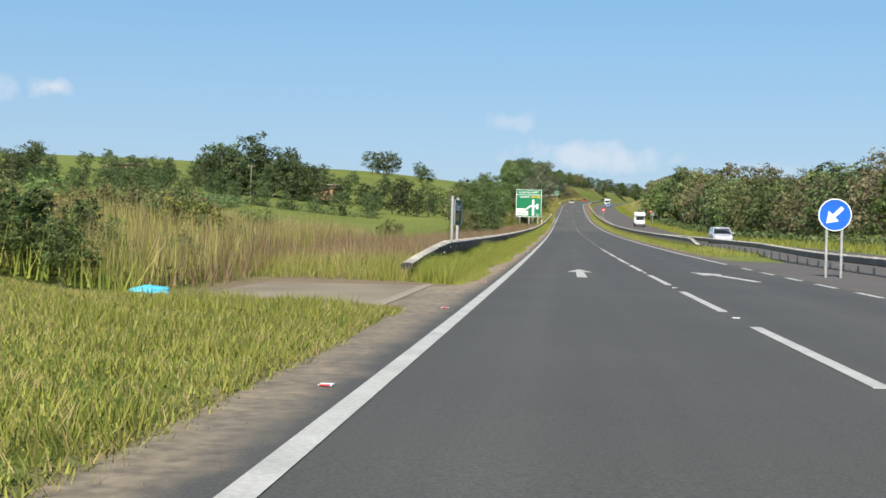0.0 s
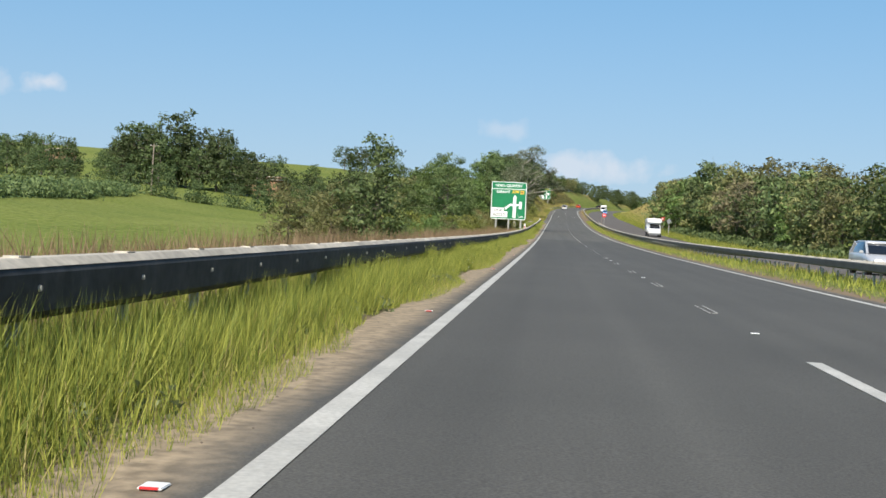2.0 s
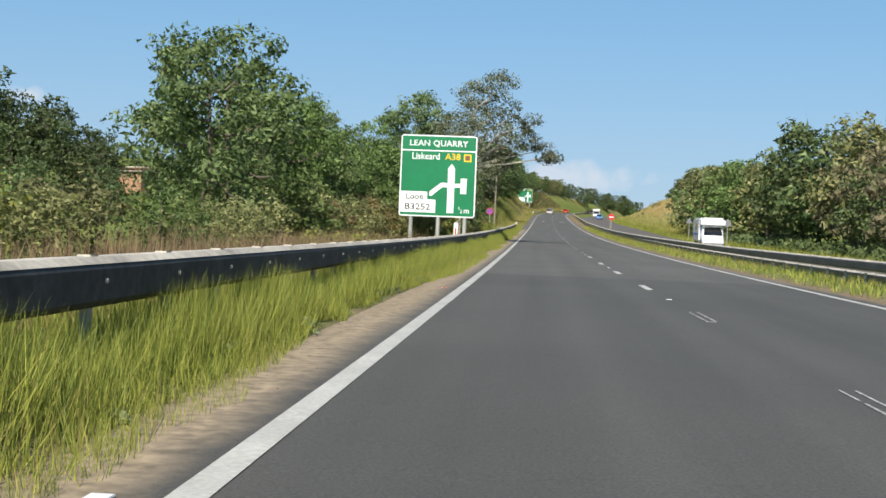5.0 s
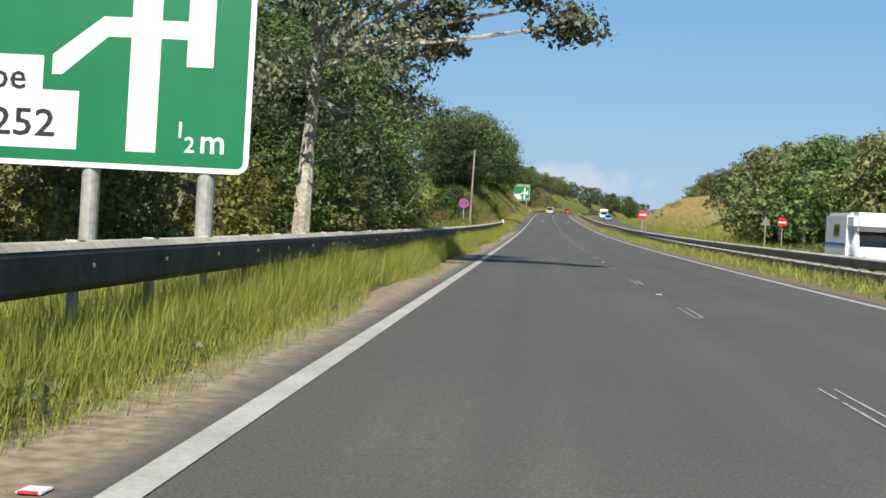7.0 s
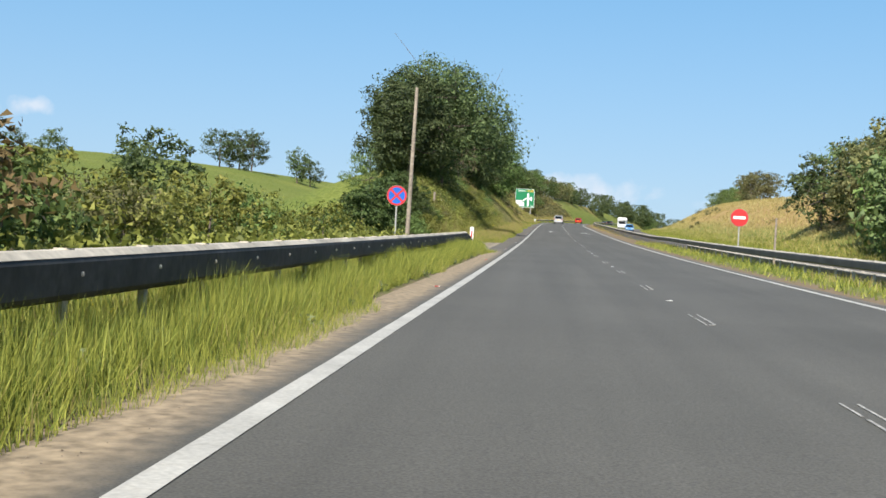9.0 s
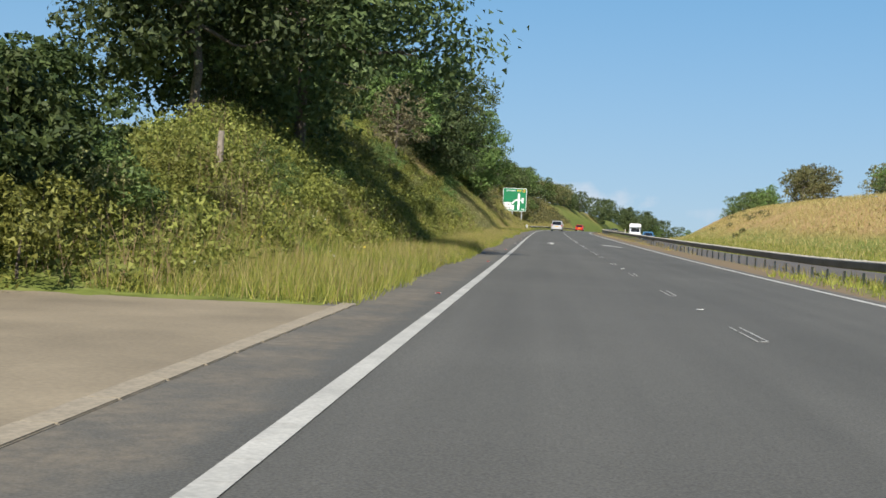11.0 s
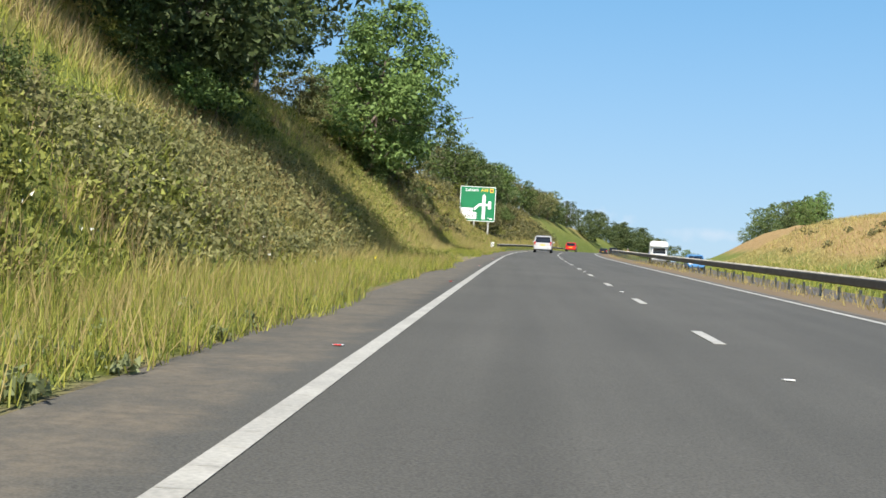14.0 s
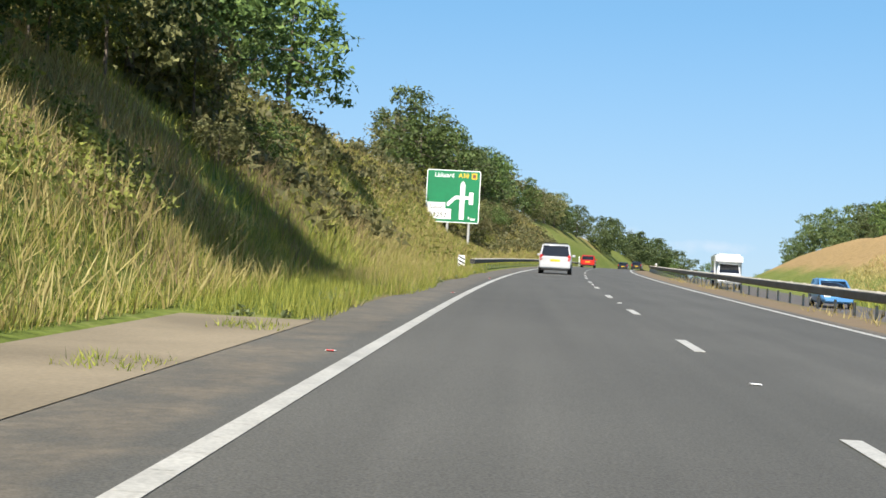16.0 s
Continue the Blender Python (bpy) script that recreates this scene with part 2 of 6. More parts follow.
MAT = {
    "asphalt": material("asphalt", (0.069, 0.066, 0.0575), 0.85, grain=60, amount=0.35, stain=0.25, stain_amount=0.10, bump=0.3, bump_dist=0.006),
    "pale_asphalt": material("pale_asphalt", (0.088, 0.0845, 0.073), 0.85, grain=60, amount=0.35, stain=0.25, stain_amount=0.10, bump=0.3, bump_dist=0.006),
    "opposite": material("worn_asphalt", (0.105, 0.092, 0.08), 0.85, grain=60, amount=0.3, stain=0.25, stain_amount=0.12, bump=0.3, bump_dist=0.006),
    "strip": material("dusty_asphalt", (0.16, 0.128, 0.094), 0.9, grain=40, amount=0.3, stain=0.5, stain_amount=0.2, bump=0.3, bump_dist=0.006),
    "concrete": material("concrete", (0.225, 0.183, 0.122), 0.9, grain=25, amount=0.12, stain=0.5, stain_amount=0.25),
    "kerb": material("pale_kerb", (0.31, 0.262, 0.19), 0.9, grain=25, amount=0.2, stain=0.8, stain_amount=0.25),
    "paint": material("road_paint", (0.45, 0.435, 0.39), 0.6, grain=30, amount=0.15, stain=1.5, stain_amount=0.15),
    "worn_paint": material("worn_road_paint", (0.36, 0.35, 0.32), 0.7, grain=14, amount=0.45, stain=2.5, stain_amount=0.3),
    # near-black: shade on the rail's face is in the colour, along with grime
    "grimy_shaded": material("grimy_shaded_steel", (0.032, 0.031, 0.029), 0.7, 0.0, grain=9, amount=0.5, stain=1.6, stain_amount=0.5, bump=0.3, bump_dist=0.01),
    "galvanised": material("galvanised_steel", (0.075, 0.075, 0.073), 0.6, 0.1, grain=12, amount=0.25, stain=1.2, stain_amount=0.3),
    # pale: sunshine on the rail's top is in the colour
    "rail_top": material("sunlit_weathered_zinc", (0.43, 0.39, 0.32), 0.8, 0.0, grain=12, amount=0.2, stain=1.0, stain_amount=0.3),
    "post_steel": material("post_steel", (0.42, 0.41, 0.38), 0.6, 0.3, grain=12, amount=0.2),
    "green": material("sign_green", (0.0, 0.17, 0.06), 0.45, grain=3, amount=0.06, stain=0.6, stain_amount=0.08, bump=0),
    # sign green for a face out of the sun, shade in the colour
    "shaded_green": material("shaded_sign_green", (0.004, 0.060, 0.042), 0.5, grain=3, amount=0.06, stain=0.6, stain_amount=0.1, bump=0),
    "blue": material("sign_blue", (0.01, 0.12, 0.55), 0.4, grain=3, amount=0.05, bump=0),
    "red": material("sign_red", (0.60, 0.03, 0.03), 0.4, grain=3, amount=0.05, bump=0),
    "white": material("sign_white", (0.80, 0.80, 0.78), 0.45, grain=3, amount=0.04, stain=1.0, stain_amount=0.06, bump=0),
    "yellow": material("sign_yellow", (0.80, 0.50, 0.02), 0.45, grain=3, amount=0.04, bump=0),
    "black": material("black_plastic", (0.02, 0.02, 0.02), 0.5, grain=20, amount=0.2, bump=0),
    "brown": material("sign_brown", (0.16, 0.06, 0.03), 0.5, grain=3, amount=0.04, bump=0),
    "back": material("sign_back", (0.25, 0.26, 0.26), 0.55, 0.4, grain=8, amount=0.15, bump=0),
    "bark": material("bark", (0.14, 0.11, 0.085), 0.9, grain=18, amount=0.45, bump=0.6, bump_dist=0.03),
    "wood": material("weathered_wood", (0.28, 0.23, 0.18), 0.85, grain=10, amount=0.3),
    "leaf": leaf_material("leaf", (0.060, 0.102, 0.026), (0.20, 0.275, 0.080)),
    "leaf_dark": leaf_material("leaf_dark", (0.056, 0.092, 0.032), (0.195, 0.245, 0.090)),
    "leaf_deep": leaf_material("leaf_deep", (0.040, 0.064, 0.024), (0.140, 0.180, 0.066)),
    "pale_bark": material("pale_bark", (0.40, 0.36, 0.29), 0.9, grain=14, amount=0.45, stain=2.0, stain_amount=0.35, bump=0.6, bump_dist=0.03),
    "leaf_olive": leaf_material("leaf_olive", (0.090, 0.104, 0.036), (0.285, 0.29, 0.12), warm=1.06),
    "bracken": leaf_material("bracken", (0.115, 0.080, 0.032), (0.27, 0.195, 0.085)),
    "leaf_russet": leaf_material("leaf_russet", (0.105, 0.095, 0.050), (0.245, 0.205, 0.115)),
    "grass": leaf_material("grass", (0.098, 0.145, 0.024), (0.445, 0.435, 0.088), 0.1, 0.36, 0.02),
    "straw": leaf_material("straw", (0.26, 0.205, 0.072), (0.50, 0.415, 0.17), 0.1, 0.3, 0.02),
    "pale_leaf": leaf_material("pale_leaf", (0.08, 0.10, 0.04), (0.30, 0.32, 0.20)),
    "bramble": leaf_material("bramble", (0.065, 0.088, 0.016), (0.29, 0.33, 0.075), 0.1, 0.28, 0.02, 1.12),
    "gorse": leaf_material("gorse", (0.030, 0.055, 0.016), (0.115, 0.155, 0.045), 0.2, 0.3, 0.03),
    "weed": leaf_material("weed", (0.10, 0.13, 0.05), (0.26, 0.29, 0.14), 0.1, 0.3, 0.02),
    "flower": material("yellow_flower", (0.75, 0.55, 0.03), 0.7, grain=5, amount=0.1, bump=0),
    "white_flower": material("white_flower", (0.72, 0.72, 0.62), 0.7, grain=5, amount=0.1, bump=0),
    "seed": leaf_material("seed_heads", (0.16, 0.11, 0.06), (0.36, 0.25, 0.14), 0.1, 0.3, 0.02),
    "silver": material("silver_paint", (0.62, 0.62, 0.63), 0.32, 0.35, grain=4, amount=0.03, stain=1.5, stain_amount=0.06, bump=0, coat=0.6),
    "red_car": material("red_paint", (0.55, 0.02, 0.012), 0.35, 0.0, grain=4, amount=0.03, stain_amount=0.05, bump=0, coat=0.7),
    "dark_car": material("black_paint", (0.018, 0.019, 0.022), 0.3, 0.0, grain=4, amount=0.03, stain_amount=0.1, bump=0, coat=0.7),
    "blue_car": material("blue_paint", (0.10, 0.28, 0.55), 0.35, 0.2, grain=4, amount=0.03, stain_amount=0.05, bump=0, coat=0.6),
    "white_car": material("white_paint", (0.78, 0.78, 0.77), 0.4, 0.0, grain=4, amount=0.03, stain=0.8, stain_amount=0.06, bump=0, coat=0.3),
    "glass": material("tinted_glass", (0.012, 0.014, 0.016), 0.06, 0.0, grain=4, amount=0.05, bump=0, coat=1.0),
    "tyre": material("tyre_rubber", (0.018, 0.018, 0.018), 0.85, grain=30, amount=0.2),
    "rim": material("alloy_rim", (0.45, 0.45, 0.46), 0.4, 0.8, grain=10, amount=0.1, bump=0),
    "tail": material("red_lens", (0.50, 0.02, 0.02), 0.2, grain=20, amount=0.1, bump=0, coat=0.8),
    "lamp": material("clear_lens", (0.75, 0.75, 0.75), 0.15, grain=20, amount=0.1, bump=0, coat=0.8),
    "litter": material("blue_plastic", (0.10, 0.50, 0.62), 0.5, grain=6, amount=0.2),
    "brick": material("brown_brick", (0.42, 0.24, 0.14), 0.85, grain=6, amount=0.2),
    "roof": material("pale_sheet_roof", (0.50, 0.44, 0.36), 0.7, grain=3, amount=0.15),
}


def streaked(m, strength=0.12):
    """Adds wear that runs along the road: long pale and dark bands."""
    n, l = m.node_tree.nodes, m.node_tree.links
    hsv = next(x for x in n if x.type == "HUE_SAT")
    old = hsv.inputs["Value"].links[0].from_socket
    tc, mp, tex, mr, mul = (n.new("ShaderNode" + k) for k in ("TexCoord", "Mapping", "TexNoise", "MapRange", "Math"))
    mp.inputs["Scale"].default_value = (1.6, 0.012, 1.0)
    tex.inputs["Scale"].default_value, tex.inputs["Detail"].default_value = 1.0, 3
    mr.inputs["From Min"].default_value, mr.inputs["From Max"].default_value = 0.3, 0.7
    mr.inputs["To Min"].default_value, mr.inputs["To Max"].default_value = 1 - strength, 1 + strength
    mul.operation = "MULTIPLY"
    l.new(tc.outputs["Object"], mp.inputs["Vector"])
    l.new(mp.outputs["Vector"], tex.inputs["Vector"])
    l.new(tex.outputs["Fac"], mr.inputs["Value"])
    l.new(old, mul.inputs[0])
    l.new(mr.outputs["Result"], mul.inputs[1])
    l.new(mul.outputs[0], hsv.inputs["Value"])


def dusty(m, dust=(0.305, 0.238, 0.155)):
    """Lets pale dust lie over the asphalt where the mesh says so, with a ragged edge."""
    n, l = m.node_tree.nodes, m.node_tree.links
    b = n["Principled BSDF"]
    old = b.inputs["Base Color"].links[0].from_socket
    at, tc, tex, mr, add, mix = (n.new("ShaderNode" + k) for k in ("Attribute", "TexCoord", "TexNoise", "MapRange", "Math", "MixRGB"))
    at.attribute_name = "dust"
    tex.inputs["Scale"].default_value, tex.inputs["Detail"].default_value = 1.7, 6
    mr.inputs["From Min"].default_value, mr.inputs["From Max"].default_value = 0.3, 0.7
    mr.inputs["To Min"].default_value, mr.inputs["To Max"].default_value = -0.32, 0.0
    add.operation, add.use_clamp = "MULTIPLY_ADD", True
    add.inputs[1].default_value = 1.3
    l.new(tc.outputs["Object"], tex.inputs["Vector"])
    l.new(tex.outputs["Fac"], mr.inputs["Value"])
    l.new(at.outputs["Fac"], add.inputs[0])
    l.new(mr.outputs["Result"], add.inputs[2])
    l.new(add.outputs[0], mix.inputs["Fac"])
    l.new(old, mix.inputs["Color1"])
    mix.inputs["Color2"].default_value = rgb(dust)
    grit, tone_of, dusted = (n.new("ShaderNode" + k) for k in ("TexNoise", "MapRange", "HueSaturation"))
    grit.inputs["Scale"].default_value, grit.inputs["Detail"].default_value = 9.0, 8
    tone_of.inputs["From Min"].default_value, tone_of.inputs["From Max"].default_value = 0.32, 0.68
    tone_of.inputs["To Min"].default_value, tone_of.inputs["To Max"].default_value = 0.55, 1.25
    dusted.inputs["Color"].default_value = rgb(dust)
    l.new(tc.outputs["Object"], grit.inputs["Vector"])
    l.new(grit.outputs["Fac"], tone_of.inputs["Value"])
    l.new(tone_of.outputs["Result"], dusted.inputs["Value"])
    l.new(dusted.outputs["Color"], mix.inputs["Color2"])
    l.new(mix.outputs["Color"], b.inputs["Base Color"])


for kind in ("asphalt", "pale_asphalt"):
    streaked(MAT[kind])
    dusty(MAT[kind])


def ground_material():
    """Grassland: greens and straw mixed by broad noise; straw slopes on the far cutting come from the vertex weight 'dry'."""
    m = bpy.data.materials.new("grassland")
    m.use_nodes = True
    n, l = m.node_tree.nodes, m.node_tree.links
    tc = n.new("ShaderNodeTexCoord")
    a, b2 = n.new("ShaderNodeTexNoise"), n.new("ShaderNodeTexNoise")
    a.inputs["Scale"].default_value, a.inputs["Detail"].default_value = 0.05, 6
    b2.inputs["Scale"].default_value, b2.inputs["Detail"].default_value = 2.2, 6
    l.new(tc.outputs["Object"], a.inputs["Vector"])
    l.new(tc.outputs["Object"], b2.inputs["Vector"])
    dry = n.new("ShaderNodeAttribute")
    dry.attribute_name = "dry"
    add = n.new("ShaderNodeMath")
    add.operation = "MULTIPLY_ADD"
    add.inputs[1].default_value = 0.9
    l.new(a.outputs["Fac"], add.inputs[0])
    l.new(dry.outputs["Fac"], add.inputs[2])
    ramp = n.new("ShaderNodeValToRGB")
    e = ramp.color_ramp.elements
    e[0].position, e[0].color = 0.30, rgb((0.138, 0.176, 0.037))
    e[1].position, e[1].color = 1.10, rgb((0.40, 0.27, 0.12))
    mid = e.new(0.62)
    mid.color = rgb((0.19, 0.215, 0.052))
    l.new(add.outputs[0], ramp.inputs["Fac"])
    mr = n.new("ShaderNodeMapRange")
    mr.inputs["From Min"].default_value, mr.inputs["From Max"].default_value = 0.3, 0.7
    mr.inputs["To Min"].default_value, mr.inputs["To Max"].default_value = 0.6, 1.25
    l.new(b2.outputs["Fac"], mr.inputs["Value"])
    hsv = n.new("ShaderNodeHueSaturation")
    l.new(ramp.outputs["Color"], hsv.inputs["Color"])
    l.new(mr.outputs["Result"], hsv.inputs["Value"])
    bare, edge, soil = n.new("ShaderNodeAttribute"), n.new("ShaderNodeMath"), n.new("ShaderNodeMixRGB")
    bare.attribute_name = "bare"
    edge.operation, edge.use_clamp = "MULTIPLY_ADD", True
    edge.inputs[1].default_value = 1.6
    fine = n.new("ShaderNodeMapRange")
    fine.inputs["From Min"].default_value, fine.inputs["From Max"].default_value = 0.35, 0.65
    fine.inputs["To Min"].default_value, fine.inputs["To Max"].default_value = -0.6, 0.25
    l.new(b2.outputs["Fac"], fine.inputs["Value"])
    l.new(bare.outputs["Fac"], edge.inputs[0])
    l.new(fine.outputs["Result"], edge.inputs[2])
    l.new(edge.outputs[0], soil.inputs["Fac"])
    l.new(hsv.outputs["Color"], soil.inputs["Color1"])
    soil.inputs["Color2"].default_value = rgb((0.20, 0.152, 0.10))
    bs = n["Principled BSDF"]
    bs.inputs["Roughness"].default_value = 0.95
    bs.inputs["Specular IOR Level"].default_value = 0.1
    l.new(soil.outputs["Color"], bs.inputs["Base Color"])
    bp = n.new("ShaderNodeBump")
    bp.inputs["Strength"].default_value, bp.inputs["Distance"].default_value = 0.8, 0.15
    l.new(b2.outputs["Fac"], bp.inputs["Height"])
    l.new(bp.outputs["Normal"], bs.inputs["Normal"])
    return m


MAT["ground"] = ground_material()


# ---- building blocks ----
def mesh_of(name, verts, faces, mat, smooth_faces=False):
    me = bpy.data.meshes.new(name)
    me.from_pydata(verts, [], faces)
    me.materials.append(mat)
    if smooth_faces:
        me.polygons.foreach_set("use_smooth", [True] * len(me.polygons))
    me.update()
    return me


def part(name, bm, mat, parent=None, label=""):
    me = bpy.data.meshes.new(name)
    bm.to_mesh(me)
    bm.free()
    me.materials.append(mat)
    ob = new(name, me)
    if parent:
        ob.parent = parent
    if label:
        tagged(ob, label)
    return ob


def box(bm, size, at=(0, 0, 0), turn=(0, 0, 0), bevel=0.0):
    made = bmesh.ops.create_cube(bm, size=1.0, matrix=pose(*at, *turn) @ Matrix.Diagonal((*size, 1)))
    if bevel:
        edges = list({e for v in made["verts"] for e in v.link_edges})
        bmesh.ops.bevel(bm, geom=edges, offset=bevel, segments=2, affect="EDGES", clamp_overlap=True)
    return bm


def rod(bm, a, b, r0, r1=None, sides=10):
    a, b = Vector(a), Vector(b)
    turn = (b - a).to_track_quat("Z", "Y").to_matrix().to_4x4()
    bmesh.ops.create_cone(bm, cap_ends=True, segments=sides, radius1=r0, radius2=r0 if r1 is None else r1, depth=(b - a).length,
                          matrix=Matrix.Translation((a + b) / 2) @ turn)
    return bm


def plate(bm, outline, y0, y1):
    """A flat plate: an outline in x and z, from depth y0 to y1."""
    front = [bm.verts.new((x, y0, z)) for x, z in outline]
    back = [bm.verts.new((x, y1, z)) for x, z in outline]
    bm.faces.new(front)
    bm.faces.new(back[::-1])
    for i in range(len(outline)):
        j = (i + 1) % len(outline)
        bm.faces.new((front[j], front[i], back[i], back[j]))
    bmesh.ops.recalc_face_normals(bm, faces=bm.faces)
    return bm


def rounded(x0, z0, x1, z1, r, n=5):
    pts = []
    for cx, cz, a0 in ((x1 - r, z1 - r, 0), (x0 + r, z1 - r, 90), (x0 + r, z0 + r, 180), (x1 - r, z0 + r, 270)):
        for k in range(n + 1):
            a = radians(a0 + 90 * k / n)
            pts.append((cx + r * math.cos(a), cz + r * math.sin(a)))
    return pts


# ---- ground ----
def opposite_drop(s):
    """How far the other carriageway lies below this one."""
    return 0.5 * smooth(80, 170, s) + 0.4 * smooth(350, 440, s)


def ground_h(s, u):
    """Height of the ground over the road's surface, s along and u across."""
    s, u = np.broadcast_arrays(np.asarray(s, float), np.asarray(u, float))
    left, right = -u, u
    rim = 0.58 + 0.50 * smooth(296, 326, s)        # where the verge begins
    bed = -0.08 * smooth(-(rim + 0.35), -rim, u) * smooth(20.5, 19.0, u)
    # nearside: raised verge, then fields that fall and rise to a hill; past s 300 a steep cutting
    late = 24 * smooth(7, 12, left) + 46 * smooth(12, 20, left)
    cut = smooth(312 + late, 344 + late, s)
    wide_pads = np.maximum(smooth(14, 18, s) * smooth(26.5, 24.4, s), smooth(299, 302, s) * smooth(326, 321, s))
    pads = np.maximum(wide_pads, smooth(430, 440, s) * smooth(461, 456.5, s) * smooth(3.7, 3.2, left))
    verge = (0.03 * smooth(rim, rim + 0.4, left) + 0.10 * smooth(rim + 0.1, 1.7, left) * smooth(330, 300, s) + 0.08 * smooth(1.4, 3.4, left)) * (1 - pads)
    field = (verge + 0.5 * smooth(4.5, 9, left) * smooth(64, 36, s) - 1.7 * smooth(4, 13, left) * smooth(30, 62, s) * smooth(170, 110, s)
             - 0.5 * smooth(4, 10, left) * smooth(150, 200, s) + 5.0 * smooth(30, 90, left) + 5 * smooth(90, 260, left) + 12 * smooth(220, 700, left)
             + 7.5 * smooth(330, 620, s) * smooth(45, 120, left))
    bank = (8.2 * np.clip((left - 3.6) / 9.0, 0, 1) ** 0.9 * smooth(2.8, 4.8, left) * (1 - wide_pads * smooth(8.8, 5.0, left))) * (1 - 0.9 * smooth(16, 40, left))
    hollow = 1 - 0.45 * smooth(470, 505, s) * smooth(600, 560, s) * smooth(12.0, 7.0, left)      # the bank is set back before the second sign
    h_left = field + bank * cut * hollow
    # offside: the other carriageway, then low wooded ground; past s 320 a straw cutting
    cut_r = smooth(306, 372, s)
    low = 0.1 * smooth(19.5, 21, right) + 1.3 * smooth(22, 40, right) + 8 * smooth(60, 300, right)
    slope = 0.2 * smooth(19.5, 22, right) + 6.8 * smooth(22.5, 40, right) ** 0.9 + 3 * smooth(40, 120, right)
    h_right = low * (1 - cut_r) + slope * cut_r
    grass = 0.16 * smooth(7.8, 8.6, u) * smooth(11.0, 10.6, u) * smooth(44, 62, s) * (1 - 0.75 * smooth(330, 345, s) * smooth(9.6, 9.2, u))
    drop = opposite_drop(s) * smooth(9.6, 10.9, u)
    return np.where(u < 3, h_left, h_right) + bed + grass - drop


def place(s, u, h=0.0):
    return Vector((float(road_x(s)) + u, s, float(road_z(s)) + h))


def on_ground(s, u, h=0.0):
    return place(s, u, float(ground_h(s, u)) + h)


def strip_mesh(name, us, s_list, heights, mat):
    """A long sheet that follows the road; heights(s, u) over the road's surface."""
    S, U = np.meshgrid(s_list, us, indexing="ij")
    H = heights(S, U)
    co = np.stack([road_x(S) + U, S, road_z(S) + H], -1).reshape(-1, 3)
    nu, ns = len(us), len(s_list)
    faces = [(i * nu + j, i * nu + j + 1, (i + 1) * nu + j + 1, (i + 1) * nu + j) for i in range(ns - 1) for j in range(nu - 1)]
    return mesh_of(name, co.tolist(), faces, mat, True)


s_near = list(np.arange(-30, 640, 3.0))
s_lines = np.array([-3000, -1500, -800, -400, -200, -100, -60] + s_near + list(np.arange(640, 1000, 12.0)) + [1000, 1100, 1250, 1500, 2000, 3000, 4500])
u_lines = np.array([-3000, -1800, -1100, -700, -520, -400, -300, -220, -160, -120, -90, -70, -55, -44, -36, -30, -26, -22, -19, -17, -15, -13, -11.5,
                    -10, -8.5, -7.3, -6.2, -5.2, -4.3, -3.6, -3.0, -2.5, -2.0, -1.75, -1.5, -1.3, -1.1, -0.9, -0.7, -0.55, -0.4, 3, 7.7, 8.0, 8.4, 9.3, 10.2, 10.7, 11.0, 15, 19, 19.6, 20.5,
                    21.5, 23, 25, 27, 29.5, 32, 35, 38, 42, 48, 56, 70, 90, 120, 170, 240, 340, 500, 800, 1400, 3000])


def ground_rough(S, U):
    rough = np.array([noise.noise((x * 0.35, y * 0.35, 0)) * 0.5 + noise.noise((x * 0.07, y * 0.07, 3)) for x, y in zip(U.ravel(), S.ravel())]).reshape(S.shape)
    amp = 0.30 * smooth(4.5, 9, -U) + 0.35 * smooth(23, 30, U)
    return ground_h(S, U) + rough * amp * smooth(3000, 400, np.abs(U))


ground_mesh = strip_mesh("ground", u_lines, s_lines, ground_rough, MAT["ground"])
gs, gu = np.meshgrid(s_lines, u_lines, indexing="ij")
dryness = 0.75 * smooth(25, 32, gu) * smooth(310, 370, gs) * smooth(70, 48, gu) + 0.25 * smooth(6, 10, -gu) * smooth(330, 380, gs) * smooth(24, 14, -gu)
layer = ground_mesh.attributes.new("dry", "FLOAT", "POINT")
layer.data.foreach_set("value", dryness.ravel().astype(np.float32))
bareness = smooth(-1.05, -0.65, gu) * (gu < 0) + smooth(8.6, 8.0, gu) * (gu > 3) * (gu < 9) + 0.9 * smooth(330, 345, gs) * smooth(9.8, 9.0, gu) * (gu > 7) + smooth(-1.6, -1.15, gu) * (gu < 0) * smooth(300, 322, gs)
bareness += smooth(14, 17, gs) * smooth(28, 24.5, gs) * smooth(-5.4, -4.6, gu) * (gu < 0)      # worn earth round the concrete pad
layer = ground_mesh.attributes.new("bare", "FLOAT", "POINT")
layer.data.foreach_set("value", np.clip(bareness, 0, 1).ravel().astype(np.float32))
tagged(new("ground", ground_mesh), "rolling grassland with dry straw cuttings beside the dual carriageway", "ground", kind="structure")

s_road = np.concatenate([np.arange(-60, 640, 4.0), np.arange(640, 1100, 10.0)])
flat = lambda S, U: 0 * S
ROAD_U = np.array([-1.45, -1.25, -1.05, -0.85, -0.65, -0.45, -0.25, -0.05, 1.0, 2.5, 4.0, 5.5, 7.0, 7.4, 7.75])


